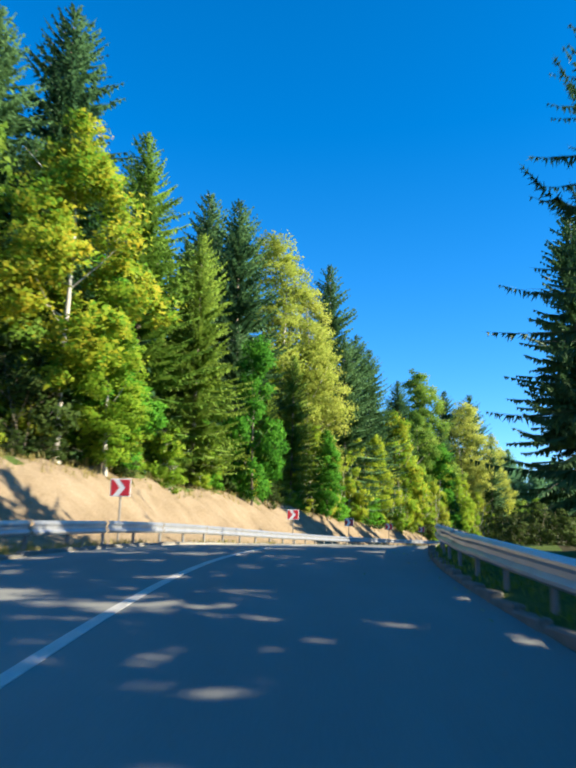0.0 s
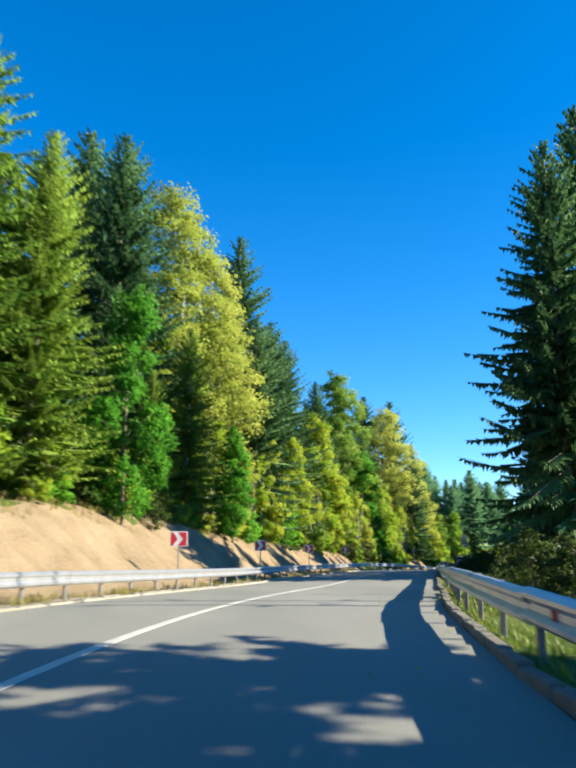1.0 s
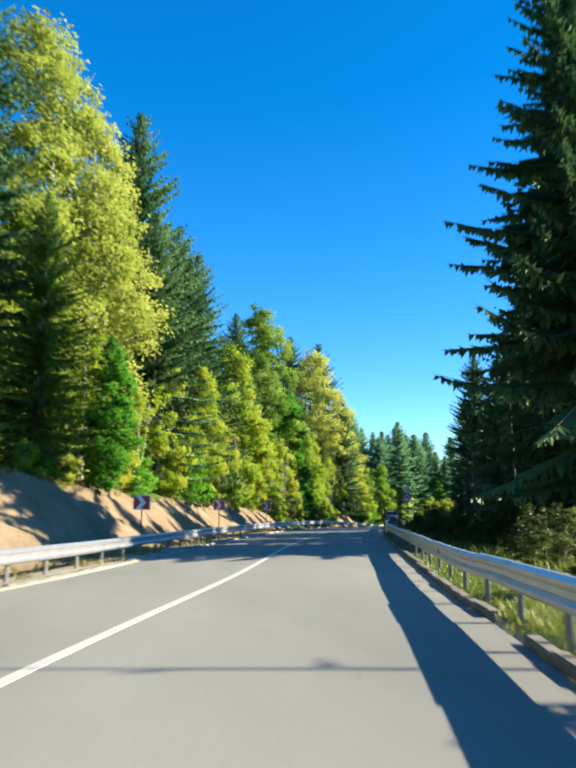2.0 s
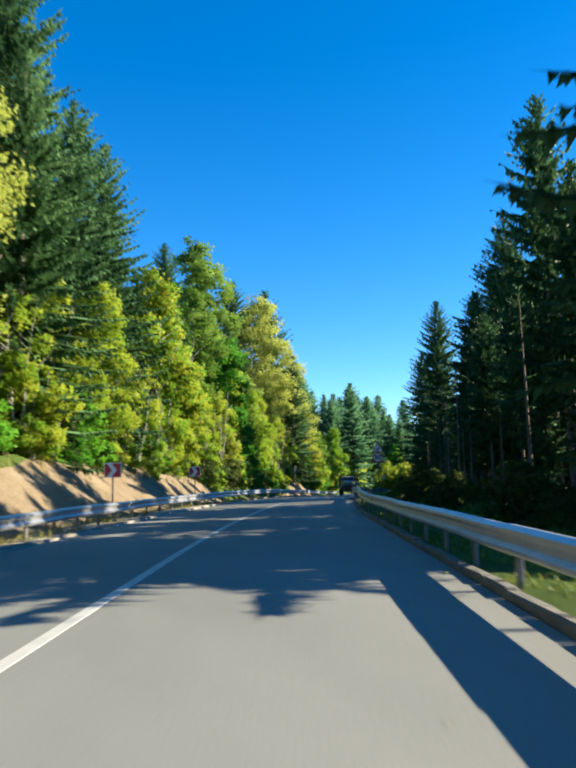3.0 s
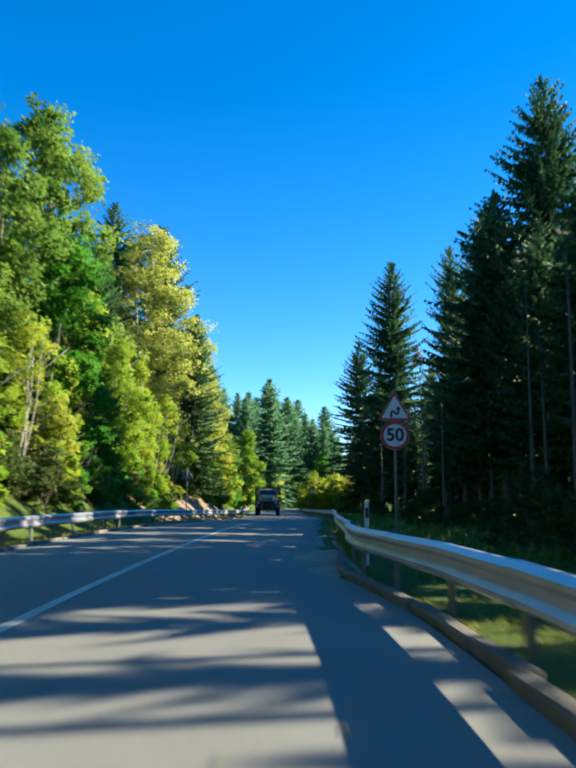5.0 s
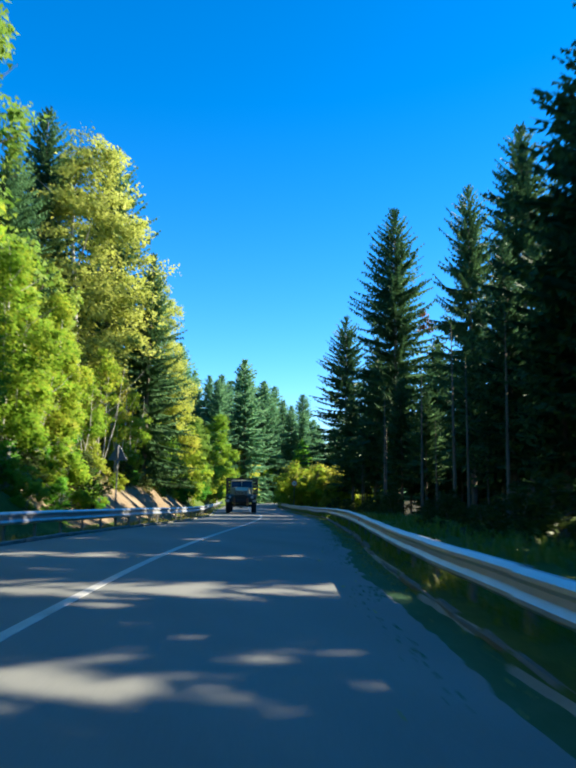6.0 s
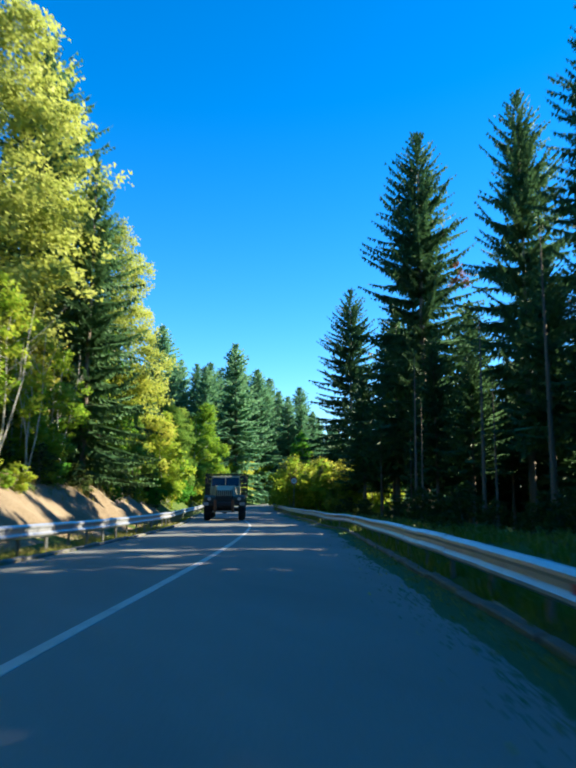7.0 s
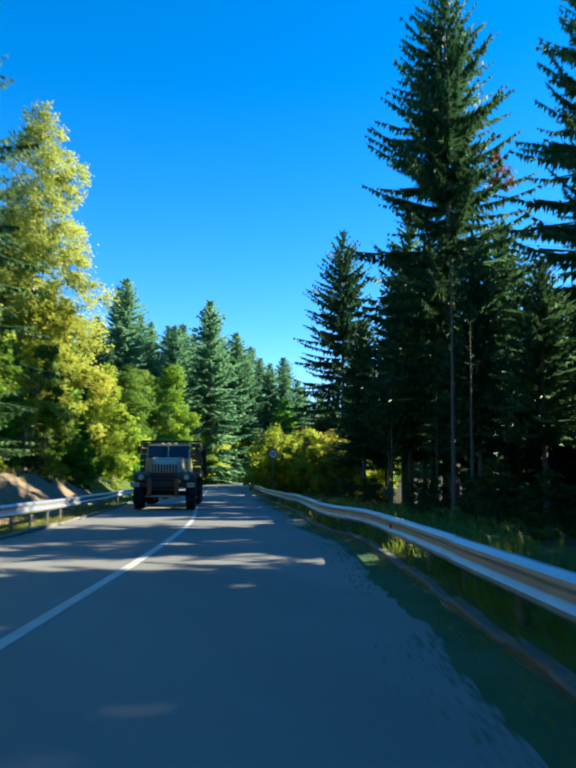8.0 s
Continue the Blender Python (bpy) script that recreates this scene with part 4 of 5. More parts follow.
def ring_mesh(name, outer, inner, y0, y1, mat):
    """A flat band between two outlines of equal count."""
    n = len(outer)
    verts = [(x, y0, z) for x, z in outer] + [(x, y0, z) for x, z in inner] + [(x, y1, z) for x, z in outer] + [(x, y1, z) for x, z in inner]
    faces = []
    for i in range(n):
        j = (i + 1) % n
        faces += [(i, j, n + j, n + i), (i, 2 * n + i, 2 * n + j, j), (n + i, n + j, 3 * n + j, 3 * n + i), (2 * n + i, 3 * n + i, 3 * n + j, 2 * n + j)]
    me = mesh_of(name, verts, faces, mat)
    bm = bmesh.new()
    bm.from_mesh(me)
    bmesh.ops.recalc_face_normals(bm, faces=bm.faces[:])
    bm.to_mesh(me)
    bm.free()
    return me


def circle(r, n=40):
    return [(r * math.cos(2 * math.pi * k / n), r * math.sin(2 * math.pi * k / n)) for k in range(n)]


def rounded_triangle(side, r, n=6):
    """An upright triangle with rounded corners about its middle."""
    out = []
    far = side / math.sqrt(3) - 2 * r
    for a in (90, 210, 330):
        cx, cz = far * math.cos(radians(a)), far * math.sin(radians(a))
        out += [(cx + r * math.cos(radians(a - 60 + 120 * k / n)), cz + r * math.sin(radians(a - 60 + 120 * k / n))) for k in range(n + 1)]
    return out


def shifted(me, dz, dy=0.0):
    me.transform(Matrix.Translation((0, dy, dz)))
    return me


def lettering(text, size, depth, mat):
    """Text as a mesh, facing -y, centred on the origin."""
    cu = bpy.data.curves.new("text", "FONT")
    cu.body, cu.size, cu.align_x, cu.align_y, cu.extrude = text, size, "CENTER", "CENTER", depth
    cu.offset = 0.012
    ob = bpy.data.objects.new("text", cu)
    scene.collection.objects.link(ob)
    me = bpy.data.meshes.new_from_object(ob.evaluated_get(bpy.context.evaluated_depsgraph_get()))
    bpy.data.objects.remove(ob)
    me.transform(Matrix.Rotation(math.pi / 2, 4, "X"))
    me.materials.clear()
    me.materials.append(mat)
    return me


def post_mesh(z0, z1, r=0.03):
    return bm_mesh("post", tube_bm((0, 0.05, z0), (0, 0.05, z1), r, r, 10), POST_GREY, False)


def clamp_mesh(z):
    return bm_mesh("clamp", box_bm(0.1, 0.045, 0.035, 0.006, (0, 0.035, z)), POST_GREY)


def chevron_sign():
    s = new("chevron_sign")
    part("post", post_mesh(-1.95, 0.22), s)
    plate = part("plate", bm_mesh("plate", box_bm(0.68, 0.02, 0.58, 0.006), WHITE), s, "white plate with a red chevron pattern")
    part("chevron_field", shifted(poly_mesh("field", [(-0.31, 0.26), (-0.235, 0.26), (-0.035, 0.0), (-0.235, -0.26), (-0.31, -0.26)], 0.004, RED), 0, -0.0145), plate, "red field")
    part("chevron_field", shifted(poly_mesh("field", [(-0.035, 0.26), (0.31, 0.26), (0.31, -0.26), (-0.035, -0.26), (0.165, 0.0)], 0.004, RED), 0, -0.0145), plate, "red field")
    part("clamp", clamp_mesh(0.12), s)
    part("clamp", clamp_mesh(-0.12), s)
    return tagged(s, "red and white chevron bend sign on a steel post", "road sign", "chevron signs")


def stand_sign(ob, x, y, z, turn, first=False):
    """Puts a sign's middle at a place; turn in degrees from facing straight back along the road."""
    along, right = heading(y)
    m = Matrix.Translation((x, y, z)) @ Matrix.Rotation(math.atan2(-along.x, along.y) + radians(turn), 4, "Z")
    if first:
        ob.matrix_basis = m
        return ob
    return copy_thing(ob, m)


chev = stand_sign(chevron_sign(), 0.44, 44.48, 2.05, 12, True)
for x, y, z, turn in ((-5.4, 24.6, 1.95, 10), (4.89, 58.65, 2.16, 12), (9.9, 72.9, 2.3, 14), (15.6, 87.2, 2.5, 16)):
    stand_sign(chev, x, y, z, turn)


def warning_plate(parent, dz, curve=True):
    """A triangular warning plate with a red edge, with a double-bend arrow on it or nothing."""
    plate = part("warning_plate", shifted(poly_mesh("warning_plate", rounded_triangle(0.80, 0.035), 0.02, WHITE), dz), parent, "white triangle with a red border")
    part("border", shifted(ring_mesh("border", rounded_triangle(0.79, 0.03), rounded_triangle(0.63, 0.012), -0.005, -0.001, RED), dz), plate, "red border")
    back = part("plate_back", shifted(poly_mesh("plate_back", rounded_triangle(0.795, 0.035), 0.004, GREY_BACK), dz, 0.021), plate, "dark grey back")
    if curve:
        path = [(-0.085, -0.13), (-0.085, -0.03), (-0.06, 0.01), (-0.02, 0.005), (0.02, -0.045), (0.06, -0.055), (0.085, -0.02), (0.085, 0.06)]
        verts, faces = [], []
        for i, (x, z) in enumerate(path):
            q, r = path[max(0, i - 1)], path[min(len(path) - 1, i + 1)]
            d = Vector((r[0] - q[0], r[1] - q[1])).normalized()
            for s in (1, -1):
                verts += [(x - d.y * s * 0.026, -0.005, z + d.x * s * 0.026), (x - d.y * s * 0.026, -0.001, z + d.x * s * 0.026)]
        for i in range(len(path) - 1):
            a, b = 4 * i, 4 * i + 4
            faces += [(a, a + 2, b + 2, b), (a, b, b + 1, a + 1), (a + 2, a + 3, b + 3, b + 2)]
        k = len(verts)
        verts += [(0.025, -0.005, 0.055), (0.145, -0.005, 0.055), (0.085, -0.005, 0.145)]
        faces.append((k, k + 1, k + 2))
        part("bend_arrow", shifted(mesh_of("bend_arrow", verts, faces, BLACK), dz - 0.03), plate, "black double-bend arrow")
    return plate


def speed_plate(parent, dz, text):
    plate = part("speed_plate", shifted(poly_mesh("speed_plate", circle(0.345), 0.02, WHITE), dz), parent, "white disc with a red ring")
    part("border", shifted(ring_mesh("border", circle(0.343), circle(0.268), -0.005, -0.001, RED), dz), plate, "red ring")
    part("plate_back", shifted(poly_mesh("plate_back", circle(0.344), 0.004, GREY_BACK), dz, 0.021), plate, "dark grey back")
    if text:
        part("numerals", shifted(lettering(text, 0.42, 0.003, BLACK), dz, -0.005), plate, "black numerals")
    else:
        for z in (0.06, -0.06):
            part("bar", shifted(bm_mesh("bar", box_bm(0.28, 0.006, 0.06, 0.001), GREY_BACK), dz + z, -0.005), plate)
    return plate


limit = new("road_sign")
part("post", post_mesh(-2.95, 1.1, 0.035), limit)
warning_plate(limit, 0.59)
speed_plate(limit, 0.0, "50")
for z in (-0.15, 0.15, 0.6, 0.85):
    part("clamp", clamp_mesh(z), limit)
tagged(limit, "bend warning triangle over a round 50 speed-limit sign on one post", "road sign", "road signs")
stand_sign(limit, 28.06, 88.37, 3.27, -4, True)

away = new("road_sign")
part("post", post_mesh(-2.9, 0.35, 0.035), away)
warning_plate(away, 0.0)
for z in (-0.12, 0.1):
    part("clamp", clamp_mesh(z), away)
tagged(away, "dark back of a triangular warning sign on a post", "road sign", "road signs")
stand_sign(away, 31.9, 119.6, 3.2, 180, True)

distant = new("road_sign")
part("post", post_mesh(-3.0, 0.3, 0.035), distant)
speed_plate(distant, 0.0, "")
tagged(distant, "small round sign with a red ring on a post", "road sign", "road signs")
stand_sign(distant, 64.1, 169.2, 2.75, -4, True)

marker = new("marker_post")
bm = box_bm(0.07, 0.04, 1.0, 0.012)
part("board", bm_mesh("board", bm, WHITE), marker)
part("reflector", bm_mesh("reflector", box_bm(0.05, 0.006, 0.16, 0.002, (0, -0.024, 0.32)), BLACK), marker, "black band")
tagged(marker, "white roadside marker post beside the guard rail", "marker post")
post_at = on_road(85.2, kerb_w(85.2) + 0.50, 0.58)
stand_sign(marker, post_at.x, post_at.y, post_at.z, 0, True)


# ---- kerbs ----
def kerb(side, w, y0, y1, height, seed, skip=()):
    rng = random.Random(seed)
    k = new("kerb")
    k.location = on_road(y0, w)
    tagged(k, "row of weathered concrete kerb stones along the asphalt", "kerb", kind="structure")
    stones = []
    for n in range(4):
        bm = box_bm(0.16, 0.985, 0.40, 0.022)
        for v in bm.verts:
            v.co += Vector((rng.uniform(-1, 1), rng.uniform(-1, 1), rng.uniform(-1, 1))) * 0.007
        stones.append(bm_mesh("kerb_stone", bm, CONCRETE))
    inv = Matrix.Translation(-k.location)
    y, n = y0, 0
    while y < y1:
        along, right = heading(y)
        if not any(a < y < b for a, b in skip):
            off = (lambda v: w + (kerb_w(max(-6, v)) if side > 0 else 0))
            p = on_road(y, off(y) + rng.uniform(-0.025, 0.025), height - 0.20 + rng.uniform(-0.02, 0.015))
            along = (on_road(y + 0.45, off(y + 0.45)) - on_road(y - 0.45, off(y - 0.45))).normalized()
            part("kerb_stone", stones[n % 4], k, m=inv @ Matrix.Translation(p) @ Matrix.Rotation(math.atan2(-along.x, along.y) + rng.uniform(-0.025, 0.025), 4, "Z") @ Matrix.Rotation(rng.uniform(-0.05, 0.05), 4, "Y"))
        y += heading(y)[0].y * 1.0
        n += 1
    return k


kerb(1, 0.12, -10, 185, 0.10, 3, [(36.3, 37.6)])
kerb(-1, -3.82, -10, 175, 0.07, 4)


# ---- lorry ----
PALE_KHAKI = paint("pale_khaki", (0.42, 0.42, 0.30), 0.5)
KHAKI = paint("lorry_khaki", (0.33, 0.33, 0.20), 0.5, 0.0, 0.15)
DARK_GREEN = paint("lorry_dark_green", (0.035, 0.045, 0.03), 0.55, 0.0, 0.2)
RUBBER = paint("rubber", (0.018, 0.018, 0.018), 0.85)
RIM = paint("rim_green", (0.06, 0.07, 0.045), 0.6)
DARK_METAL = paint("dark_metal", (0.03, 0.03, 0.032), 0.5, 0.6)
DULL_METAL = paint("dull_metal", (0.34, 0.33, 0.30), 0.5, 0.3)
RUST = paint("rusty_hook", (0.22, 0.09, 0.04), 0.8)
LENS = paint("lamp_glass", (0.5, 0.5, 0.46), 0.15)
GLASS = bpy.data.materials.new("tinted_glass")
GLASS.use_nodes = True
gp = GLASS.node_tree.nodes["Principled BSDF"]
gp.inputs["Base Color"].default_value, gp.inputs["Roughness"].default_value = (0.012, 0.018, 0.035, 1), 0.06


def shell(name, sections, mat):
    """A hollow-looking body lofted along y through rectangles (y, half width, z0, z1, half width at the top)."""
    bm = bmesh.new()
    rings = [[bm.verts.new(c) for c in ((-a, y, z0), (a, y, z0), (b, y, z1), (-b, y, z1))] for y, a, z0, z1, b in sections]
    for r, s in zip(rings, rings[1:]):
        for k in range(4):
            bm.faces.new((r[k], r[(k + 1) % 4], s[(k + 1) % 4], s[k]))
    bm.faces.new(rings[0])
    bm.faces.new(rings[-1])
    bmesh.ops.bevel(bm, geom=bm.edges[:], offset=0.03, segments=2, affect="EDGES")
    return bm_mesh(name, bm, mat)


def lorry():
    """A bonneted off-road lorry that faces -y, its front bumper at y = 0."""
    t = new("lorry")
    part("chassis", bm_mesh("chassis", box_bm(0.9, 6.6, 0.22, 0.02, (0, 3.5, 0.82)), DARK_METAL), t)
    bonnet = part("bonnet", shell("bonnet", [(0.42, 0.46, 1.36, 1.68, 0.36), (0.58, 0.54, 1.34, 1.78, 0.42), (1.20, 0.66, 1.30, 1.90, 0.52), (1.75, 0.78, 1.25, 1.98, 0.62)], PALE_KHAKI), t, "khaki bonnet with a slatted grille")
    part("grille_back", bm_mesh("grille_back", box_bm(0.92, 0.05, 0.34, 0.02, (0, 0.40, 1.52)), BLACK), bonnet)
    for k in range(8):
        part("grille_slat", bm_mesh("grille_slat", box_bm(0.045, 0.06, 0.30, 0.012, (-0.385 + 0.11 * k, 0.36, 1.52)), PALE_KHAKI), bonnet, "pale grille slat")
    guard = part("radiator_guard", bm_mesh("radiator_guard", box_bm(1.0, 0.06, 0.40, 0.02, (0, 0.40, 1.16)), DARK_METAL), t, "dark radiator guard")
    for k in range(3):
        part("guard_bar", bm_mesh("guard_bar", tube_bm((-0.48, 0.34, 1.04 + 0.12 * k), (0.48, 0.34, 1.04 + 0.12 * k), 0.018, 0.018, 8), DARK_GREEN), guard)
    cab = part("cab", shell("cab", [(1.70, 0.86, 1.05, 1.90, 0.85), (1.78, 0.90, 1.05, 1.92, 0.87), (1.98, 0.93, 1.05, 2.50, 0.82), (3.00, 0.93, 1.05, 2.54, 0.82), (3.10, 0.90, 1.05, 2.48, 0.80)], KHAKI), t, "khaki steel cab")
    for s in (1, -1):
        pane = bm_mesh("windscreen", box_bm(0.76, 0.012, 0.50, 0.02), GLASS)
        part("windscreen", pane, cab, "dark glass pane", m=Matrix.Translation((s * 0.405, 1.848, 2.19)) @ Matrix.Rotation(radians(-19), 4, "X"))
        part("side_window", bm_mesh("side_window", box_bm(0.012, 0.72, 0.46, 0.02, (s * 0.875, 2.5, 2.24)), GLASS), cab, "dark glass pane")
        part("door_handle", bm_mesh("door_handle", box_bm(0.03, 0.14, 0.03, 0.008, (s * 0.93, 2.85, 1.75)), DULL_METAL), cab)
        arm = part("mirror_arm", bm_mesh("mirror_arm", tube_bm((s * 0.88, 1.9, 1.95), (s * 1.12, 1.8, 2.2), 0.014, 0.014, 6), DARK_METAL), cab)
        part("mirror", bm_mesh("mirror", box_bm(0.15, 0.04, 0.28, 0.015, (s * 1.13, 1.8, 2.25)), DARK_METAL), arm)
        wing = part("wing", shell("wing", [(0.24, 0.33, 1.06, 1.30, 0.29), (0.50, 0.35, 1.16, 1.40, 0.31), (1.45, 0.35, 1.18, 1.42, 0.31), (1.75, 0.33, 0.80, 1.30, 0.30)], DARK_GREEN), t, "dark green wing", m=Matrix.Translation((s * 0.83, 0, 0)))
        lamp_ob = part("headlight", bm_mesh("headlight", tube_bm((s * 0.84, 0.14, 1.22), (s * 0.84, 0.32, 1.22), 0.12, 0.10, 16), DARK_METAL), t)
        part("lens", bm_mesh("lens", tube_bm((s * 0.84, 0.125, 1.22), (s * 0.84, 0.145, 1.22), 0.095, 0.105, 16), LENS), lamp_ob, "glass lens")
        part("bumper_end", bm_mesh("bumper_end", box_bm(0.30, 0.03, 0.18, 0.012, (s * 1.02, -0.012, 0.94)), DULL_METAL), t, "pale worn bumper end")
        part("tow_hook", bm_mesh("tow_hook", box_bm(0.15, 0.18, 0.66, 0.04, (s * 0.50, -0.07, 0.84)), RUST), t, "rusty tow hook")
        part("step", bm_mesh("step", box_bm(0.22, 0.5, 0.04, 0.01, (s * 1.0, 2.2, 0.72)), DARK_METAL), t)
    part("centre_bar", bm_mesh("centre_bar", box_bm(0.05, 0.03, 0.48, 0.01), KHAKI), cab, m=Matrix.Translation((0, 1.838, 2.17)) @ Matrix.Rotation(radians(-20), 4, "X"))
    for x in (-0.25, 0.0, 0.25):
        part("roof_lamp", bm_mesh("roof_lamp", box_bm(0.12, 0.10, 0.07, 0.02, (x, 2.06, 2.52)), LENS), cab)
    part("bumper", bm_mesh("bumper", box_bm(2.40, 0.12, 0.20, 0.025, (0, 0.06, 0.94)), DARK_METAL), t, "dark steel bumper with pale ends")
    part("tow_bar", bm_mesh("tow_bar", box_bm(1.3, 0.06, 0.08, 0.012, (0, 0.12, 0.52)), DULL_METAL), t, "pale steel bar")
    part("front_axle", bm_mesh("front_axle", tube_bm((-0.95, 1.1, 0.60), (0.95, 1.1, 0.60), 0.09, 0.09, 10), DARK_METAL), t)
    part("axle_case", bm_mesh("axle_case", tube_bm((0.0, 0.85, 0.60), (0.0, 1.35, 0.60), 0.22, 0.22, 14), DARK_METAL), t)
    for y in (1.1, 5.0, 6.3):
        for s in (1, -1):
            bm = bmesh.new()
            turn = Matrix.Rotation(math.pi / 2, 4, "Y")
            prof = [(0.34, 0.15), (0.50, 0.19), (0.58, 0.17), (0.61, 0.10), (0.61, -0.10), (0.58, -0.17), (0.50, -0.19), (0.34, -0.15)]
            n, rings = 28, []
            for i in range(n):
                a = 2 * math.pi * i / n
                lug = 0.018 if i % 2 else 0.0
                rings.append([bm.verts.new((x, (r - (lug if r > 0.56 else 0)) * math.cos(a), (r - (lug if r > 0.56 else 0)) * math.sin(a))) for r, x in prof])
            for i in range(n):
                for k in range(len(prof)):
                    bm.faces.new((rings[i][k], rings[(i + 1) % n][k], rings[(i + 1) % n][(k + 1) % 8], rings[i][(k + 1) % 8]))
            wheel = part("wheel", bm_mesh("tyre", bm, RUBBER), t, "black off-road tyre on a steel rim", m=Matrix.Translation((s * 0.98, y, 0.60)))
            part("rim", bm_mesh("rim", tube_bm((s * 0.02, 0, 0), (s * 0.12, 0, 0), 0.34, 0.30, 20), RIM), wheel, "green steel rim")
            part("hub", bm_mesh("hub", tube_bm((s * 0.11, 0, 0), (s * 0.2, 0, 0), 0.13, 0.10, 12), DARK_METAL), wheel)
    bed = part("cargo_bed", bm_mesh("cargo_bed", box_bm(2.46, 4.0, 0.16, 0.02, (0, 5.3, 1.28)), DARK_GREEN), t, "dark green cargo bed with slatted sides")
    for s in (1, -1):
        for z in (1.5, 1.75, 2.0, 2.25):
            part("side_board", bm_mesh("side_board", box_bm(0.04, 4.0, 0.2, 0.008, (s * 1.21, 5.3, z)), DARK_GREEN), bed)
        for y in (3.4, 4.6, 5.9, 7.2):
            part("stake", bm_mesh("stake", box_bm(0.06, 0.08, 1.35, 0.01, (s * 1.25, y, 1.98)), DARK_METAL), bed)
    for z in (1.5, 1.75, 2.0, 2.25, 2.5):
        part("front_board", bm_mesh("front_board", box_bm(2.4, 0.04, 0.2, 0.008, (0, 3.32, z)), DARK_GREEN), bed)
    part("top_rail", bm_mesh("top_rail", box_bm(2.5, 0.08, 0.08, 0.01, (0, 3.36, 2.66)), DARK_METAL), bed)
    return tagged(t, "bonneted khaki army-style lorry on the road, facing down the lane", "lorry")


truck = lorry()
along, right = heading(151.5)
p = on_road(150.0, -1.40, 0.02)
truck.matrix_basis = Matrix.Translation(p) @ Matrix.Rotation(math.atan2(-along.x, along.y) - radians(3), 4, "Z") @ Matrix.Scale(1.16, 4)


# ---- grass ----
def grass(name, label, spots, h0, h1, mat, seed):
    """Blades of grass, each a bent narrow leaf, standing at the given spots."""
    rng = random.Random(seed)
    verts, faces = [], []
    for p in spots:
        for k in range(5):
            a, h = rng.uniform(0, 6.28), rng.uniform(h0, h1)
            q = p + Vector((rng.gauss(0, 0.07), rng.gauss(0, 0.07), -0.02))
            d = Vector((math.cos(a), math.sin(a), 0))
            s = Vector((-d.y, d.x, 0)) * (0.008 + 0.018 * h)
            b = len(verts)
            verts += [q - s, q + s, q + d * h * 0.2 + Vector((0, 0, h * 0.65)) + s * 0.7, q + d * h * 0.2 + Vector((0, 0, h * 0.65)) - s * 0.7, q + d * h * rng.uniform(0.35, 0.7) + Vector((0, 0, h * rng.uniform(0.75, 1.0)))]
            faces += [(b, b + 1, b + 2, b + 3), (b + 3, b + 2, b + 4)]
    ob = new(name, mesh_of(name, verts, faces, mat))
    return tagged(ob, label, "grass", kind="stuff")


def scatter(n, y0, y1, w0, w1, seed, patch=0.0):
    rng = random.Random(seed)
    out = []
    while len(out) < n:
        y, w = rng.uniform(y0, y1), rng.uniform(w0, w1)
        if noise.noise(Vector((y * 0.45, w * 0.6, seed))) < patch:
            n -= 1
            continue
        out.append(spot(y, w))
    return out


grass("grass", "bright green grass on the verge under the guard rail", scatter(7600, 2, 150, 4.3, 6.2, 21, -0.25), 0.05, 0.14, BLADES, 1)
grass("grass", "taller rough grass and weeds at the edge of the stand", scatter(5200, 40, 170, 5.8, 11, 22, -0.1), 0.16, 0.48, BLADES, 2)
grass("grass", "low green grass along the far kerb and under its guard rail", scatter(4200, 88, 168, -5.3, -3.55, 28, -0.2), 0.04, 0.15, BLADES, 7)
grass("grass", "short dry grass at the foot of the bank", scatter(3200, 10, 150, -6.3, -4.0, 23, 0.0), 0.08, 0.28, DRY_BLADES, 3)


def brow(n, seed):
    rng = random.Random(seed)
    out = []
    for k in range(n):
        y = rng.uniform(10, 175)
        w = -(6.1 + 1.25 * float(np.interp(y, BANK_Y, BANK_H)) + rng.uniform(-0.7, 2.2))
        out.append(spot(y, w))
    return out


grass("grass", "yellowing grass hanging over the top of the clay bank", brow(2200, 24), 0.15, 0.45, DRY_BLADES, 4)


def creep(n, seed):
    """Where grass creeps over the kerb onto the asphalt."""
    rng = random.Random(seed)
    out = []
    while len(out) < n:
        y = rng.uniform(80, 160)
        reach = 0.75 * smooth(88, 108, y) + 0.12
        w = kerb_w(y) + 0.25 - abs(rng.gauss(0, 0.24)) * reach
        if noise.noise(Vector((y * 0.5, w * 2, 11))) > -0.25 and w > 2.9:
            out.append(on_road(y, w, 0.01))
    return out


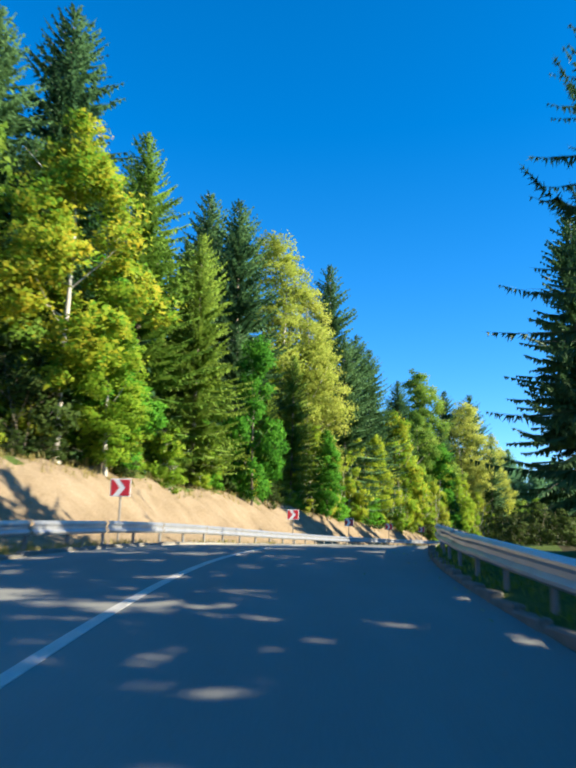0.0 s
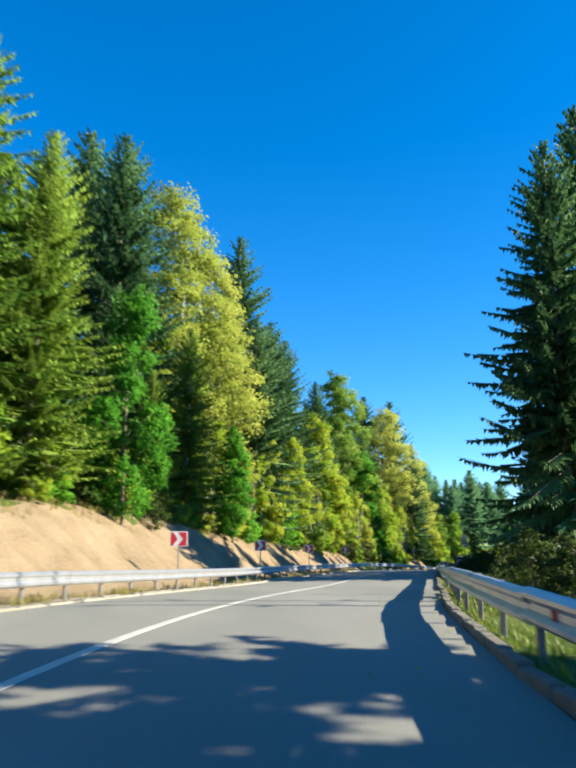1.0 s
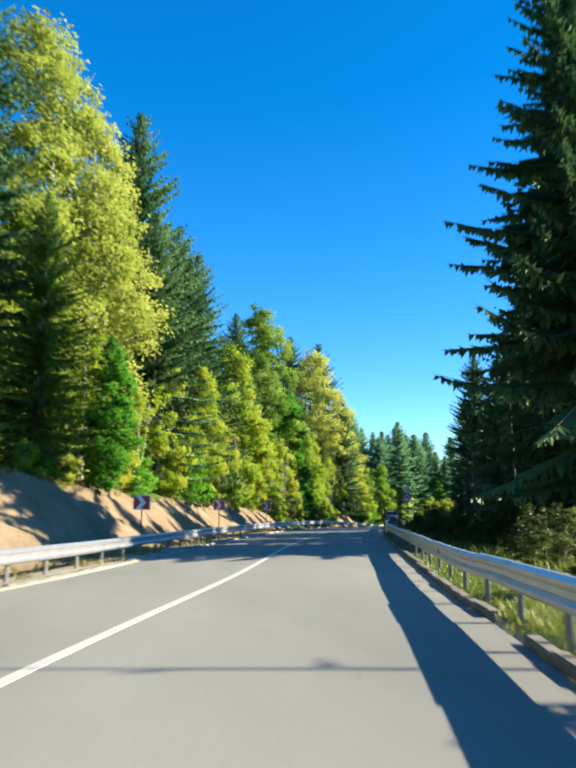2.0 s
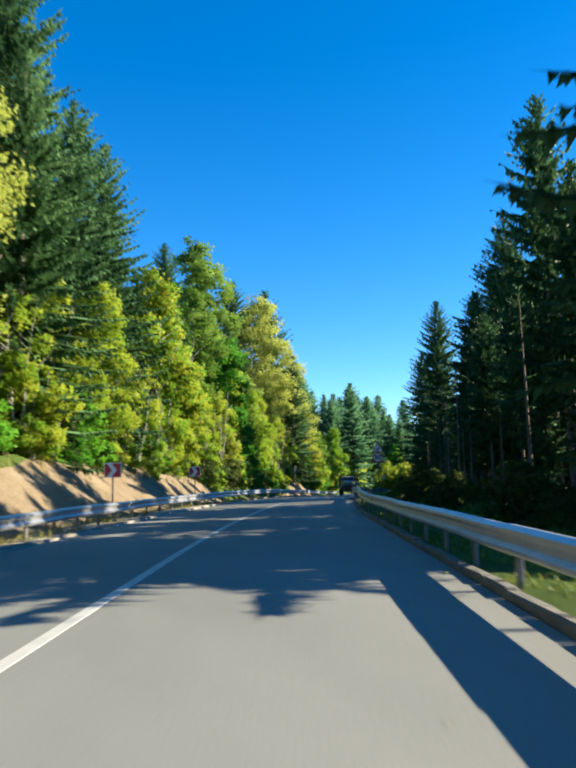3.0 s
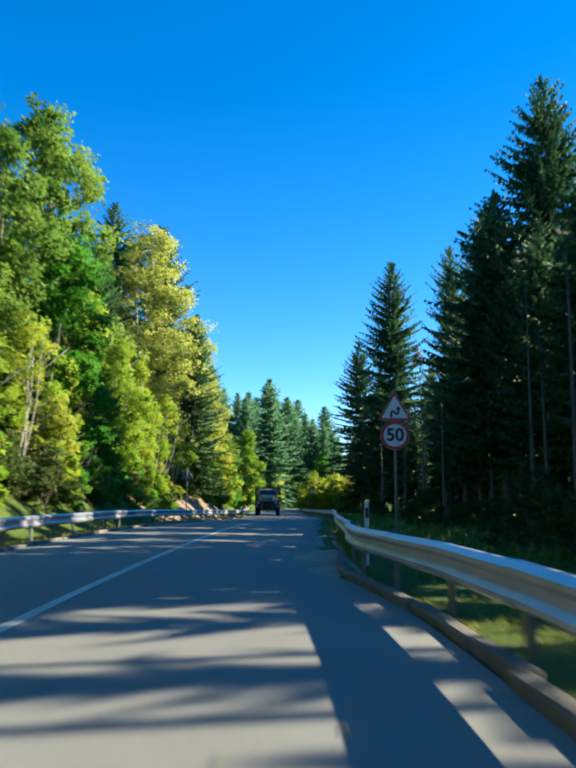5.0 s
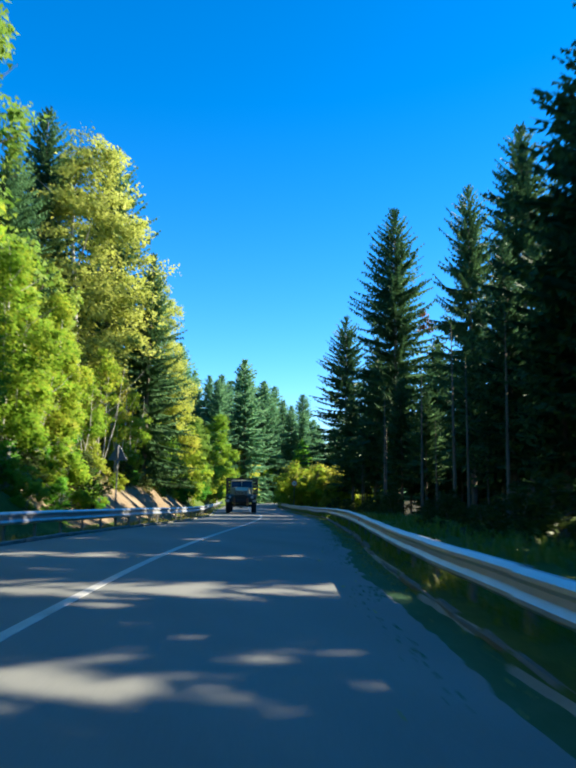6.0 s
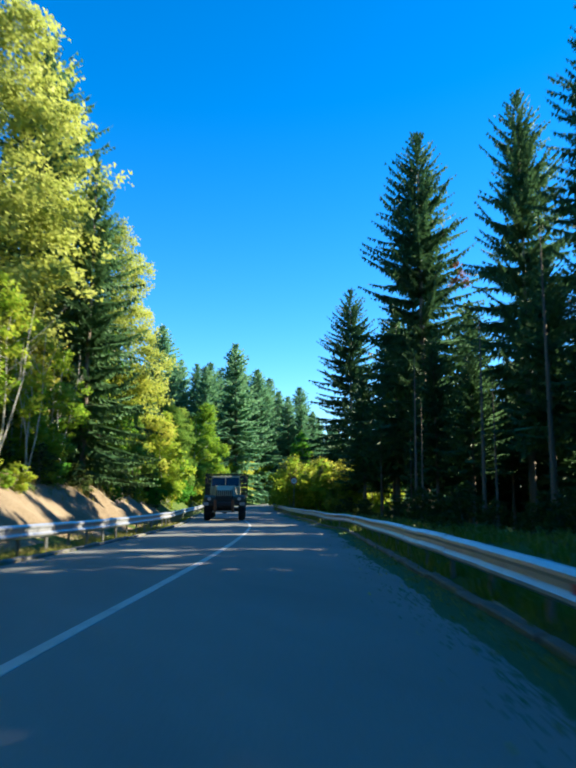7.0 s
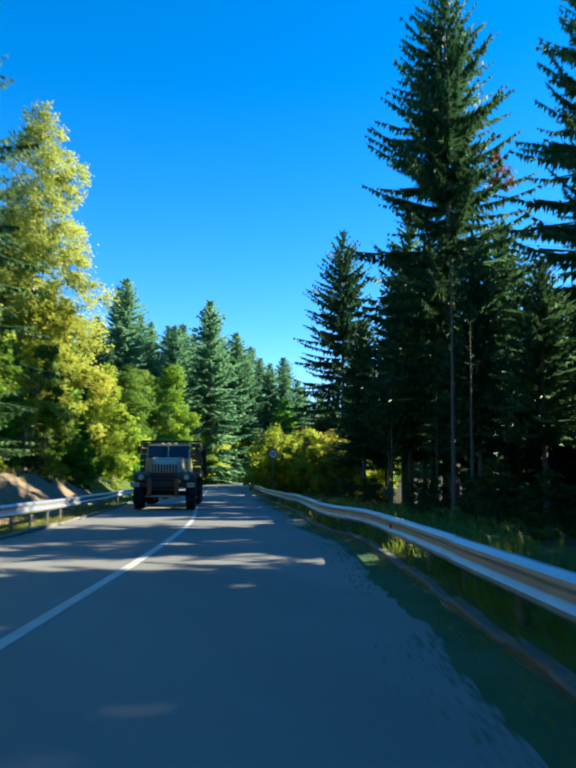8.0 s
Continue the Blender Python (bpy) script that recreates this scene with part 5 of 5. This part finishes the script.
def moss(y0, y1):
    """A low mat of moss and earth along the kerb, its edge wandering over the asphalt."""
    verts, faces = [], []
    n = int((y1 - y0) / 0.2)
    for i in range(n + 1):
        y = y0 + (y1 - y0) * i / n
        grow = smooth(y0, y0 + 18, y)
        edge = grow * (0.40 + 0.30 * noise.noise(Vector((y * 0.22, 3, 0))) + 0.15 * noise.noise(Vector((y * 0.9, 7, 0))) + 0.11 * noise.noise(Vector((y * 2.7, 5, 0)))) + 0.06
        for k, h in enumerate((0.002, 0.014, 0.03)):
            w = kerb_w(y) + 0.02 - max(0.05, edge) * (1 - k / 2)
            verts.append(on_road(y, w, h + 0.012 * noise.noise(Vector((y * 3, w * 5, 1))) * k))
        if i:
            b = 3 * i
            faces += [(b - 3, b - 2, b + 1, b), (b - 2, b - 1, b + 2, b + 1)]
    # loose cushions that thin out over the asphalt beyond the mat
    rng = random.Random(31)
    for k in range(7000):
        y = rng.uniform(y0 + 6, y1)
        w = kerb_w(y) - 0.2 - abs(rng.gauss(0, 0.30)) * smooth(y0, y0 + 18, y)
        if noise.noise(Vector((y * 0.35, w * 1.2, 17))) < -0.15 or w < 2.3:
            continue
        a, b = rng.uniform(0.012, 0.04), rng.uniform(0.02, 0.07)
        first = len(verts)
        verts.append(on_road(y, w, rng.uniform(0.008, 0.02)))
        for i in range(7):
            g = rng.uniform(0.55, 1.25)
            verts.append(on_road(y + b * g * math.sin(i * 2 * math.pi / 7), w + a * g * math.cos(i * 2 * math.pi / 7), 0.001))
        faces += [(first, first + 1 + i, first + 1 + (i + 1) % 7) for i in range(7)]
    return tagged(new("moss", mesh_of("moss", verts, faces, MOSS, shade=True)), "dark green moss and earth along the kerb, thinning out over the asphalt", "moss", kind="stuff")


moss(84, 168)
grass("grass", "low grass and moss creeping over the kerb onto the asphalt", creep(5200, 25), 0.03, 0.09, BLADES, 5)
grass("grass", "tufts of grass round the posts of the guard rail", [on_road(y, kerb_w(y) + w, 0.08) for y, w in ((random.Random(k).uniform(88, 165), random.Random(k + 9999).uniform(0.2, 1.5)) for k in range(1900))], 0.15, 0.42, BLADES, 6)


def litter(n, seed):
    """Small fallen leaves lying curled on the asphalt near the kerbs."""
    rng = random.Random(seed)
    verts, faces = [], []
    for k in range(n):
        y = rng.uniform(6, 165)
        w = kerb_w(y) - abs(rng.gauss(0, 0.7)) if k % 3 else -3.5 + abs(rng.gauss(0, 0.5))
        p, a, r = on_road(y, w, 0.022), rng.uniform(0, 6.28), rng.uniform(0.02, 0.045)
        d, e = Vector((math.cos(a), math.sin(a), 0)) * r, Vector((-math.sin(a), math.cos(a), 0)) * (0.6 * r)
        b = len(verts)
        verts += [p - d, p + e + Vector((0, 0, 0.012)), p + d + Vector((0, 0, 0.02)), p - e + Vector((0, 0, 0.006))]
        faces += [(b, b + 1, b + 2), (b, b + 2, b + 3)]
    ob = new("fallen_leaves", mesh_of("fallen_leaves", verts, faces, LEAF_YELLOW))
    return tagged(ob, "scattered yellow fallen leaves along the edges of the asphalt", "leaf litter", kind="stuff")


litter(420, 31)
